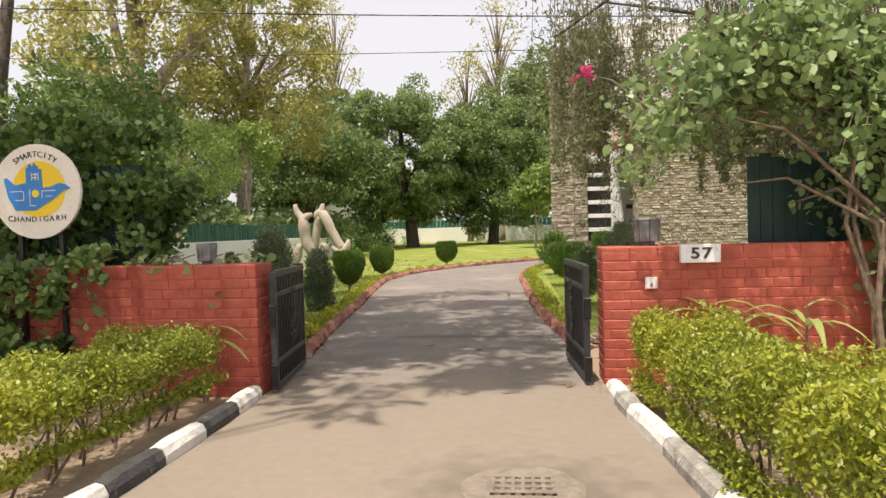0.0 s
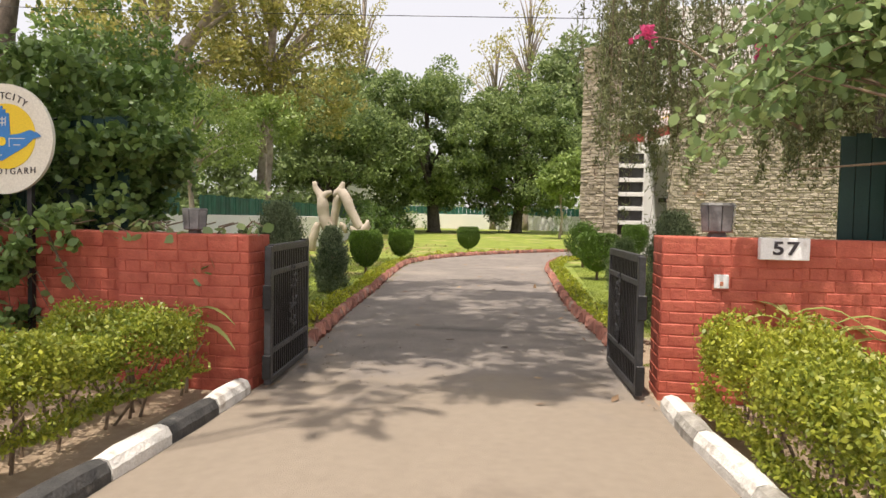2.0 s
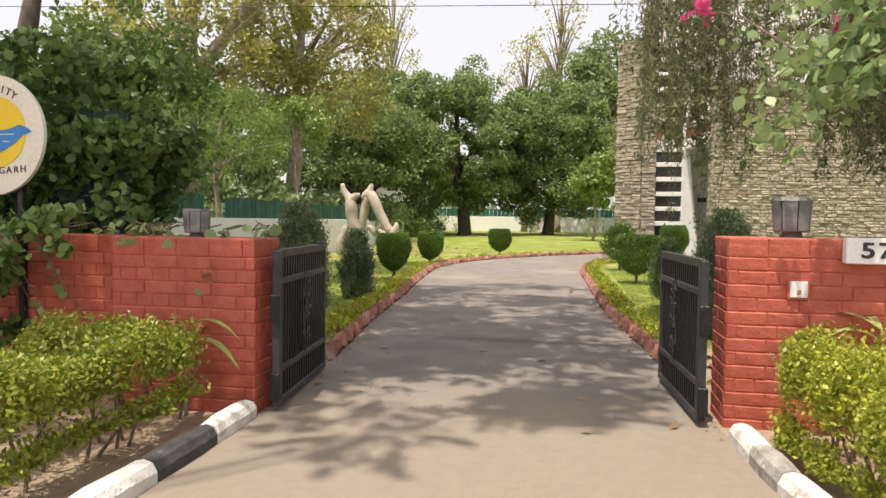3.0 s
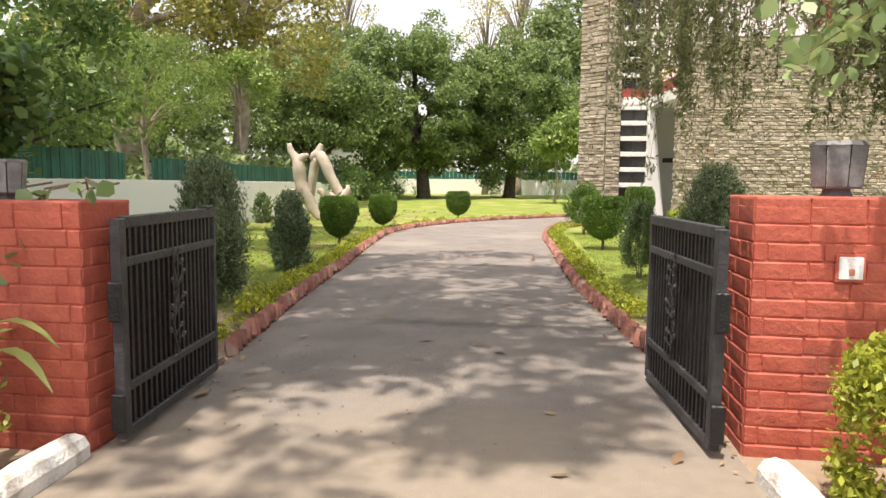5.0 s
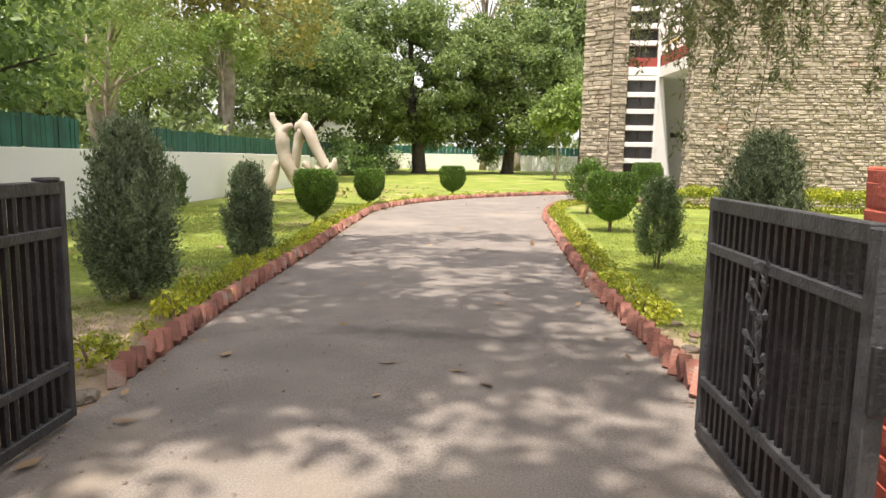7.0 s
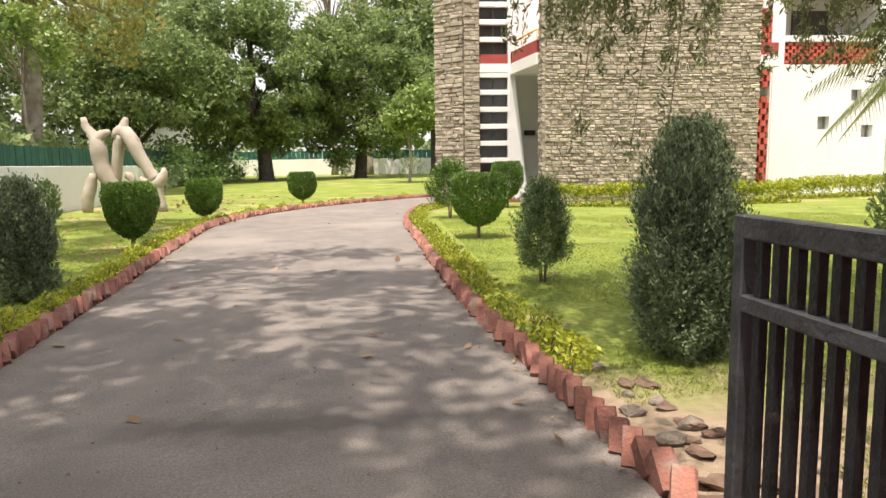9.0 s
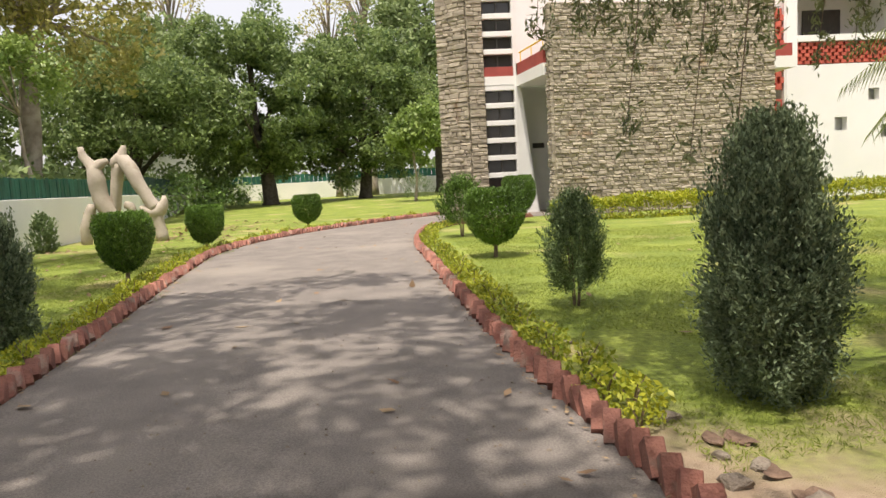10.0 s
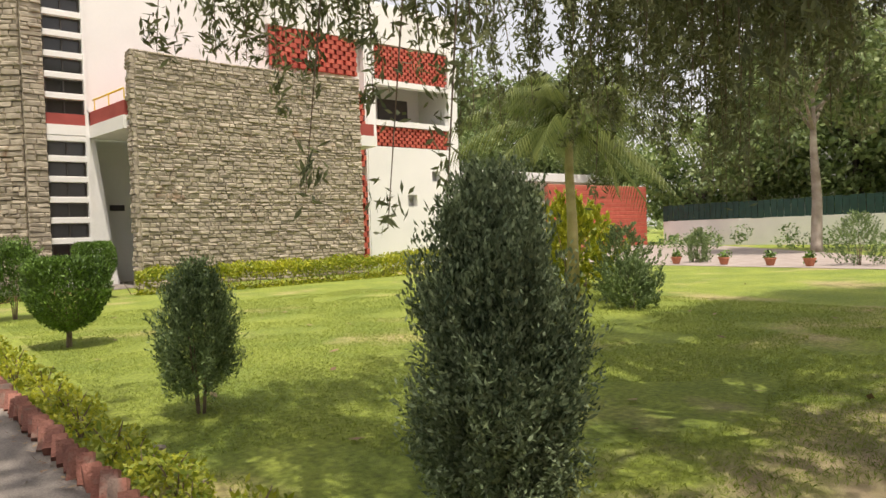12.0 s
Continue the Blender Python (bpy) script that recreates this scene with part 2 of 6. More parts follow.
def dark_patch(m, cx, cy, rx, ry, dark):
    """A dark, ragged patch in the surface."""
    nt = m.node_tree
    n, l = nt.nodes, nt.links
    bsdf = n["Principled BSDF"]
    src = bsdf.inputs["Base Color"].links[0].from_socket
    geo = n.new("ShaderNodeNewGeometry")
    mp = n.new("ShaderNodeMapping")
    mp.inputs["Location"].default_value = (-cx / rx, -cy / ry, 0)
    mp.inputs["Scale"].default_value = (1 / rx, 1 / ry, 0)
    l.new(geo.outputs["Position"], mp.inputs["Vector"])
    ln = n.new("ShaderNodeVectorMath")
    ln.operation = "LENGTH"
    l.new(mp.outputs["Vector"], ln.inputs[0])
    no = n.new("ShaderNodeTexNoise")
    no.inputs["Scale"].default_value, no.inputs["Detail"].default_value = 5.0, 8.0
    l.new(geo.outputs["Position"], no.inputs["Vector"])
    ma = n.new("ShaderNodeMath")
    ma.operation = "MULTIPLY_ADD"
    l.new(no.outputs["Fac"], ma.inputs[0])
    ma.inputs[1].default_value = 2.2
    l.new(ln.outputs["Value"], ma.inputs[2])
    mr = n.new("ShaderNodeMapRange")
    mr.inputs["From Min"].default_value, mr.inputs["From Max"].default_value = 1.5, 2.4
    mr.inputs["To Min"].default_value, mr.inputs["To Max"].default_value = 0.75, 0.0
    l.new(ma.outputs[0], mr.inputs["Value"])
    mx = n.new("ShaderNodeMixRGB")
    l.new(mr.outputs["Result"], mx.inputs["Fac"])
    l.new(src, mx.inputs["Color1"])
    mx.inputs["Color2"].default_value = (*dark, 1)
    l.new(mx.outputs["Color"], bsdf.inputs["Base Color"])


dark_patch(M_ASPHALT, 0.7, 9.05, 1.0, 0.16, (0.095, 0.084, 0.076))
dark_patch(M_ASPHALT, 0.3, 13.4, 0.9, 0.14, (0.11, 0.097, 0.088))
dark_patch(M_ASPHALT, 1.5, 3.95, 0.62, 0.5, (0.15, 0.12, 0.095))


# ---- builders ----
def link_mesh(name, verts, faces, mat, parent=None, label="", smooth=False):
    me = bpy.data.meshes.new(name)
    me.from_pydata([tuple(v) for v in verts], [], faces)
    me.materials.append(mat)
    if smooth:
        me.polygons.foreach_set("use_smooth", [True] * len(me.polygons))
    me.update()
    ob = new(name, me)
    if parent:
        ob.parent = parent
    if label:
        ob["label"] = label
    return ob


def part(name, bm, mat, parent=None, label="", smooth=False):
    me = bpy.data.meshes.new(name)
    bmesh.ops.recalc_face_normals(bm, faces=bm.faces)
    bm.to_mesh(me)
    bm.free()
    me.materials.append(mat)
    if smooth:
        me.polygons.foreach_set("use_smooth", [True] * len(me.polygons))
    ob = new(name, me)
    if parent:
        ob.parent = parent
    if label:
        ob["label"] = label
    return ob


def empty(name, x, y, z=0.0, label="", category="", group="", kind="", rz=0.0):
    ob = new(name)
    ob.empty_display_size = 0.2
    ob.matrix_basis = pose(x, y, z, 0, 0, rz)
    return tagged(ob, label, category, group, kind)


def box(bm, x0, x1, y0, y1, z0, z1, bevel=0.0, m=None):
    r = bmesh.ops.create_cube(bm, size=1.0)
    vs = r["verts"]
    for v in vs:
        v.co = Vector((x0 + (v.co.x + 0.5) * (x1 - x0), y0 + (v.co.y + 0.5) * (y1 - y0), z0 + (v.co.z + 0.5) * (z1 - z0)))
    if m is not None:
        for v in vs:
            v.co = m @ v.co
    if bevel:
        es = list({e for v in vs for e in v.link_edges})
        bmesh.ops.bevel(bm, geom=es, offset=bevel, segments=1, affect="EDGES")
    return bm


def boxes(*specs, bevel=0.0):
    bm = bmesh.new()
    for s in specs:
        box(bm, *s, bevel=bevel)
    return bm


def tube(bm, pts, radii, sides=8, cap=True):
    pts = [Vector(p) for p in pts]
    rings = []
    for i, p in enumerate(pts):
        d = (pts[min(i + 1, len(pts) - 1)] - pts[max(i - 1, 0)]).normalized()
        a = d.orthogonal().normalized() if i == 0 else (rings_a - d * rings_a.dot(d)).normalized()
        rings_a = a
        b = d.cross(a)
        rings.append([bm.verts.new(p + (a * math.cos(k * math.tau / sides) + b * math.sin(k * math.tau / sides)) * radii[i]) for k in range(sides)])
    for r0, r1 in zip(rings, rings[1:]):
        for k in range(sides):
            bm.faces.new((r0[k], r0[(k + 1) % sides], r1[(k + 1) % sides], r1[k]))
    if cap:
        bm.faces.new(rings[0][::-1])
        bm.faces.new(rings[-1])
    return bm


def smooth_line(pts, step=0.4):
    p = [Vector(q) for q in pts]
    p = [p[0] * 2 - p[1]] + p + [p[-1] * 2 - p[-2]]
    out = []
    for i in range(1, len(p) - 2):
        n = max(2, int((p[i + 1] - p[i]).length / step))
        for k in range(n):
            t = k / n
            a, b, c, d = p[i - 1], p[i], p[i + 1], p[i + 2]
            out.append(0.5 * ((2 * b) + (c - a) * t + (2 * a - 5 * b + 4 * c - d) * t * t + (3 * b - a - 3 * c + d) * t ** 3))
    out.append(p[-2].copy())
    return out


def resample(pts, step):
    out, rest = [], 0.0
    for a, b in zip(pts, pts[1:]):
        d = (b - a).length
        while rest < d:
            out.append((a.lerp(b, rest / d), (b - a).normalized()))
            rest += step
        rest -= d
    return out


def leaf_mesh(name, pts, mat, size, parent=None, aspect=0.5, up=0.3, out_from=None, droop=0.0, label="", jitter=0.35, lit=1.1, flat=False, broad=False):
    """Folded leaves at the points: four-cornered, or six-cornered with a pointed tip where broad."""
    pts = np.asarray(pts, float)
    n = len(pts)
    d = RNG.normal(size=(n, 3))
    if out_from is not None:
        o = pts - np.asarray(out_from)
        o /= np.linalg.norm(o, axis=1, keepdims=True) + 1e-6
        d = d * 0.8 + o * 0.9
    d[:, 2] += up - droop
    if flat:
        d[:, 2] *= 0.12
        lit = 8.0
    d /= np.linalg.norm(d, axis=1, keepdims=True)
    face = RNG.normal(size=(n, 3))
    face[:, 2] += lit
    s = np.cross(face, d)
    s /= np.linalg.norm(s, axis=1, keepdims=True) + 1e-9
    nrm = np.cross(d, s)
    flip = np.where(nrm[:, 2:3] < 0, -1.0, 1.0)
    nrm *= flip
    ln = size * (1 + jitter * RNG.uniform(-1, 1, (n, 1)))
    w = ln * aspect * 0.5
    if broad:
        rows = ((-0.5, 0, 0), (-0.22, 0.9, 0.05), (0.12, 0.85, 0.09), (0.5, 0, 0.2), (0.12, -0.85, 0.09), (-0.22, -0.9, 0.05))
    else:
        rows = ((-0.5, 0, 0), (0, 1, 0.08), (0.5, 0, 0.12), (0, -1, 0.08))
    c = len(rows)
    v = np.empty((n, c, 3))
    for k, (along, side, fall) in enumerate(rows):
        v[:, k] = pts + d * ln * along + s * w * side - nrm * ln * fall
    me = bpy.data.meshes.new(name)
    me.vertices.add(c * n)
    me.vertices.foreach_set("co", v.reshape(-1))
    me.loops.add(c * n)
    me.loops.foreach_set("vertex_index", np.arange(c * n, dtype=np.int32))
    me.polygons.add(n)
    me.polygons.foreach_set("loop_start", np.arange(0, c * n, c, dtype=np.int32))
    me.polygons.foreach_set("loop_total", np.full(n, c, dtype=np.int32))
    me.materials.append(mat)
    me.update(calc_edges=True)
    ob = new(name, me)
    if parent:
        ob.parent = parent
    if label:
        ob["label"] = label
    return ob


def clump_points(centres, radii, per, squash=0.75, inner=0.45):
    """Points in the outer part of many small clumps."""
    out = []
    for c, r in zip(centres, radii):
        d = RNG.normal(size=(per, 3))
        d /= np.linalg.norm(d, axis=1, keepdims=True)
        d *= (inner + (1 - inner) * RNG.uniform(0, 1, (per, 1)) ** 0.6) * r * RNG.uniform(0.75, 1.15, (per, 1))
        d[:, 2] *= squash
        out.append(np.asarray(c) + d)
    return np.concatenate(out)


def shell_centres(c, rx, ry, rz, n, low=-0.6):
    d = RNG.normal(size=(n * 3, 3))
    d /= np.linalg.norm(d, axis=1, keepdims=True)
    d = d[d[:, 2] > low][:n]
    k = RNG.uniform(0.55, 1.0, (len(d), 1))
    return np.asarray(c) + d * k * np.array([rx, ry, rz])


def tree(name, base, height, crown_c, crown_r, clumps, clump_r, per, leaf, mat, bark, r0, label, limbs=6, lean=(0, 0), low=-0.6, aspect=0.5, inner=0.45, fork=0.3, taper=(1.35, 1.0, 0.85, 0.6, 0.15), boughs=(), reach=0.8, limb=1.0):
    x, y, z = base
    t = empty(name, x, y, z, label, "tree")
    bm = bmesh.new()
    cc = Vector(crown_c) - Vector(base)
    top = Vector((cc.x * reach + lean[0], cc.y * reach + lean[1], height))
    trunk_pts = [Vector((0, 0, -0.1)), Vector((0.02, 0.03, height * 0.04)), top * 0.3 + Vector((0.1, 0, 0)), top * 0.6 - Vector((0.1, 0, 0)), top]
    tube(bm, trunk_pts, [r0 * q for q in taper], 12)
    part("trunk", bm, bark, t, smooth=True)
    for pts, ra, rb in boughs:
        bm = bmesh.new()
        ps = smooth_line(pts, 0.6)
        tube(bm, ps, [ra + (rb - ra) * k / (len(ps) - 1) for k in range(len(ps))], 9)
        part("bough", bm, bark, t, smooth=True)
    cs = shell_centres(cc, *crown_r, clumps, low)
    bm = bmesh.new()
    order = RNG.permutation(len(cs))[:limbs]
    for i in order:
        e = Vector(cs[i])
        f = top * min(0.88, max(fork, (e.z - crown_r[2] * 0.6) / max(height, 0.1)))
        mid = f.lerp(e, 0.5) + Vector((0, 0, 0.08 * (e - f).length))
        tube(bm, [f, mid, e], [r0 * 0.38 * limb, r0 * 0.24 * limb, r0 * 0.06 * limb], 6)
    tagged(part("branchwork", bm, bark, t, smooth=True), kind="stuff")
    rr = clump_r * RNG.uniform(0.7, 1.25, len(cs))
    leaf_mesh("crown", clump_points(cs, rr, per, inner=inner), mat, leaf, t, aspect)
    return t


def piece_verts(w, d, h, ch, jit=0.0):
    """A block with a chamfered front face (towards -y): 12 corners, 10 faces."""
    j = lambda: RNG.uniform(-jit, jit)
    v = [(-w / 2, d, -h / 2), (w / 2, d, -h / 2), (w / 2, d, h / 2), (-w / 2, d, h / 2)]
    v += [(-w / 2 + j(), ch, -h / 2 + j()), (w / 2 + j(), ch, -h / 2 + j()), (w / 2 + j(), ch, h / 2 + j()), (-w / 2 + j(), ch, h / 2 + j())]
    k = ch * 0.9
    v += [(-w / 2 + k + j(), j(), -h / 2 + k + j()), (w / 2 - k + j(), j(), -h / 2 + k + j()), (w / 2 - k + j(), j(), h / 2 - k + j()), (-w / 2 + k + j(), j(), h / 2 - k + j())]
    return v


PIECE_FACES = [(0, 1, 2, 3), (0, 4, 5, 1), (1, 5, 6, 2), (2, 6, 7, 3), (3, 7, 4, 0), (4, 8, 9, 5), (5, 9, 10, 6), (6, 10, 11, 7), (7, 11, 8, 4), (11, 10, 9, 8)]


def piece_mesh(name, w, d, h, ch, mat, jit=0.0):
    me = bpy.data.meshes.new(name)
    me.from_pydata(piece_verts(w, d, h, ch, jit), [], PIECE_FACES)
    me.materials.append(mat)
    me.update()
    return me

# ---- ground, driveway ----
def ground_z(y):
    t = min(1.0, max(0.0, (y - 33.0) / 25.0))
    return 0.3 * t * t * (3 - 2 * t)


gx = [-600, -200, -80, -40, -25, -15, -8, -4, 0, 4, 8, 15, 25, 40, 80, 200, 600]
gy = [-600, -200, -60, -20, -5, 0, 6, 12, 20, 28, 33, 37, 41, 45, 49, 53, 58, 70, 100, 200, 600]
gv = [(x, y, ground_z(y)) for y in gy for x in gx]
gf = [(j * len(gx) + i, j * len(gx) + i + 1, (j + 1) * len(gx) + i + 1, (j + 1) * len(gx) + i) for j in range(len(gy) - 1) for i in range(len(gx) - 1)]
tagged(link_mesh("ground", gv, gf, M_GROUND, smooth=True), "mown green lawn with bare sandy soil patches", "ground", kind="structure")

LEFT = smooth_line([(-0.72, -3, 0), (-0.70, 4.2, 0), (-0.74, 5.9, 0), (-0.83, 7.4, 0), (-1.2, 10.1, 0), (-1.52, 13.0, 0), (-2.0, 16.9, 0), (-2.24, 20.6, 0), (-1.45, 24.1, 0), (0.2, 27.2, 0), (2.2, 29.8, 0), (4.4, 32.0, 0), (7.0, 34.0, 0)], 0.5)
RIGHT = smooth_line([(2.9, -3, 0), (2.36, 3.9, 0), (2.2, 5.5, 0), (2.16, 6.4, 0), (2.06, 8.2, 0), (1.87, 10.2, 0), (1.72, 12.2, 0), (1.6, 16.2, 0), (1.53, 20.3, 0), (2.05, 23.8, 0), (2.9, 25.0, 0), (4.2, 26.0, 0), (6.4, 26.9, 0)], 0.5)


def even(line, n):
    lens = [0.0]
    for a, b in zip(line, line[1:]):
        lens.append(lens[-1] + (b - a).length)
    out, i = [], 0
    for k in range(n):
        s = lens[-1] * k / (n - 1)
        while i < len(line) - 2 and lens[i + 1] < s:
            i += 1
        out.append(line[i].lerp(line[i + 1], (s - lens[i]) / max(1e-6, lens[i + 1] - lens[i])))
    return out


NL = 70
el, er = even(LEFT, NL), even(RIGHT, NL)
dv, df = [], []
for a, b in zip(el, er):
    for k in range(5):
        p = a.lerp(b, k / 4)
        dv.append((p.x, p.y, 0.012 + 0.02 * math.sin(math.pi * k / 4) + ground_z(p.y)))
for j in range(NL - 1):
    for k in range(4):
        df.append((j * 5 + k, j * 5 + k + 1, j * 5 + 6 + k, j * 5 + 5 + k))
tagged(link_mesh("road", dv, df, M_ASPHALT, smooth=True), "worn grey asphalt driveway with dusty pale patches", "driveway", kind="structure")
tagged(part("pavement", boxes((-60, 60, -9, -2.9, -0.05, 0.02)), M_ASPHALT), "grey asphalt street outside the gate", "street", kind="structure")



def drive_z(x, y):
    f = min(1.0, max(0.0, (x + 1.0) / 3.0))
    return 0.012 + 0.02 * math.sin(math.pi * f)


# drain cover
drain = empty("drain_cover", 1.46, 3.95, 0.03, "small iron drain grating set in worn concrete", "drain cover")
bm = bmesh.new()
bmesh.ops.create_cone(bm, cap_ends=True, segments=28, radius1=0.34, radius2=0.31, depth=0.012)
for v in bm.verts:
    v.co.x *= 1.0 + 0.08 * noise.noise(v.co * 5)
part("surround", bm, M_CONC, drain)
for i in range(7):
    part("bar", boxes((-0.17 + i * 0.053, -0.15 + i * 0.053, -0.12, 0.12, 0.004, 0.016)), M_CONC, drain)
for i in range(4):
    part("cross_bar", boxes((-0.17, 0.168, -0.12 + i * 0.075, -0.105 + i * 0.075, 0.006, 0.019)), M_CONC, drain)


# ---- kerbs ----
def kerb(line, offset, y_to, first_white, cuts, dark=M_KERBB, dark_label="worn black-painted rounded kerb stone"):
    pts = sorted([p for p in line if 0.2 < p.y < y_to + 0.2], key=lambda p: -p.y)
    edges = [y_to] + cuts
    white = first_white
    for a, b in zip(edges, edges[1:]):
        def at(y):
            q = sorted(line, key=lambda p: p.y)
            for u, w in zip(q, q[1:]):
                if u.y <= y <= w.y:
                    return u.lerp(w, (y - u.y) / max(1e-6, w.y - u.y)).x
            return q[0].x
        bm = bmesh.new()
        rings = []
        prof = [(-0.075, -0.02), (-0.075, 0.07), (-0.05, 0.115), (0.0, 0.13), (0.05, 0.115), (0.075, 0.07), (0.075, -0.02)]
        for k in range(4):
            y = a - 0.006 + (b - a + 0.012) * k / 3
            x = at(y) + offset
            sh = 0.93 if k in (0, 3) else 1.0
            rings.append([bm.verts.new((x + px * sh, y, pz * sh + RNG.uniform(-0.004, 0.004))) for px, pz in prof])
        for r0, r1 in zip(rings, rings[1:]):
            for k in range(6):
                bm.faces.new((r0[k], r0[k + 1], r1[k + 1], r1[k]))
        bm.faces.new(rings[0])
        bm.faces.new(rings[-1][::-1])
        tagged(part("kerb_stone", bm, M_KERBW if white else dark, smooth=False),
               "worn white-painted rounded kerb stone" if white else dark_label, "kerb", "kerb stones along the drive")
        white = not white


kerb(LEFT, -0.06, 5.95, True, [5.41, 4.83, 4.28, 3.7, 3.1, 2.5])
kerb(RIGHT, 0.06, 6.14, True, [5.75, 5.35, 4.55, 3.75, 3.1, 2.5], M_KERBG, "worn grey rounded kerb stone, paint mostly gone")


# ---- gate walls ----
BRICK = piece_mesh("brick", 0.230, 0.05, 0.079, 0.006, M_RED, 0.003)
HALF = piece_mesh("half_brick", 0.112, 0.05, 0.079, 0.006, M_RED, 0.003)
N_BRICKS = [0]


def lay(wall, me, x, y, z, rz, sx=1.0, name="brick"):
    ob = new(name, me)
    ob.parent = wall
    ob.matrix_basis = pose(x, y, z, 0, 0, rz) @ Matrix.Diagonal((sx, 1, 1, 1))
    N_BRICKS[0] += 1


def brick_run(wall, x0, x1, y, top, rz=0.0, course=0.085):
    """Courses on a face towards -y (rz 0), or along y towards +x or -x (rz 90, -90); x is measured along the face."""
    def put(me, u, z, sx=1.0):
        if rz == 0:
            lay(wall, me, u, y, z, 0, sx)
        else:
            lay(wall, me, y, u, z, rz, sx)
    n = int((top - 0.115) / course + 0.6)
    for c in range(n):
        z = top - 0.118 - course * (c + 0.5)
        header = c % 2
        u = x0
        step = 0.12 if header else 0.24
        if header:
            u = x0 - 0.06
        while u < x1 - 0.02:
            a, b = max(u, x0), min(u + step, x1)
            if b - a > 0.04:
                full = 0.226 if step == 0.24 else 0.11
                put(BRICK if step == 0.24 else HALF, (a + b) / 2, z, (b - a - 0.008) / full)
            step = 0.24 if not header else (0.24 if RNG.uniform() < 0.35 else 0.12)
            u = b
    u = x0
    while u < x1 - 0.02:
        w = min(0.235, x1 - u)
        if w > 0.05:
            put(BRICK, u + w / 2, top - 0.0775, (w - 0.004) / 0.226)
            put(BRICK, u + w / 2, top - 0.0395, (w - 0.004) / 0.226)
        u += w


wall_r = empty("wall_gate_east", 0, 0, 0, "red-painted brick boundary wall with a gate pier", "wall", kind="structure")
part("core", boxes((2.196, 3.15, 6.438, 6.83, -0.1, 1.19), (3.15, 9.5, 6.498, 6.79, -0.1, 1.19)), M_REDCORE, wall_r)
part("coping", boxes((2.19, 3.16, 6.432, 6.84, 1.186, 1.204), (3.163, 9.5, 6.492, 6.80, 1.186, 1.202), bevel=0.006), M_RED, wall_r)
wall_l = empty("wall_gate_west", 0, 0, 0, "red-painted brick boundary wall partly under creepers", "wall", kind="structure")
part("core", boxes((-1.80, -0.781, 6.002, 6.37, -0.1, 1.135), (-8.0, -1.795, 6.238, 6.5, -0.1, 1.135)), M_REDCORE, wall_l)
part("coping", boxes((-1.81, -0.775, 5.996, 6.38, 1.13, 1.149), (-8.0, -1.813, 6.232, 6.51, 1.13, 1.147), bevel=0.006), M_RED, wall_l)

# number plate, switch
plate = empty("house_number_plate", 3.005, 6.425, 1.135, "white house number plate with black digits", "number plate")
part("panel", boxes((-0.165, 0.165, -0.06, 0.0, -0.078, 0.078), bevel=0.005), M_PLATE, plate)


def text_mesh(name, body, size, mat, parent, m, depth=0.002, label="", bold=0.0):
    cu = bpy.data.curves.new(name, "FONT")
    cu.body, cu.size, cu.align_x, cu.align_y, cu.extrude, cu.offset = body, size, "CENTER", "CENTER", depth, bold
    tmp = bpy.data.objects.new(name, cu)
    scene.collection.objects.link(tmp)
    bpy.context.view_layer.update()
    me = bpy.data.meshes.new_from_object(tmp.evaluated_get(bpy.context.evaluated_depsgraph_get()))
    bpy.data.objects.remove(tmp)
    me.materials.clear()
    me.materials.append(mat)
    ob = new(name, me)
    ob.parent = parent
    ob.matrix_basis = m
    if label:
        ob["label"] = label
    return ob


text_mesh("digit", "5", 0.13, M_INK, plate, pose(-0.045, -0.063, 0.0, 90, 0, 0) @ Matrix.Diagonal((1.25, 1, 1, 1)), bold=0.003)
text_mesh("digit", "7", 0.13, M_INK, plate, pose(0.05, -0.063, 0.0, 90, 0, 0) @ Matrix.Diagonal((1.25, 1, 1, 1)), bold=0.003)
bell = empty("bell_switch", 2.60, 6.425, 0.89, "small white electric switch plate on the brick pier", "switch")
part("plate", boxes((-0.05, 0.05, -0.018, 0, -0.05, 0.05), bevel=0.004), M_PLATE, bell)
part("backing", boxes((-0.062, 0.062, -0.008, 0.003, -0.062, 0.062), bevel=0.002), M_RED, bell)
part("button", boxes((-0.012, 0.012, -0.026, -0.017, -0.03, 0.0), bevel=0.003), M_POT, bell)


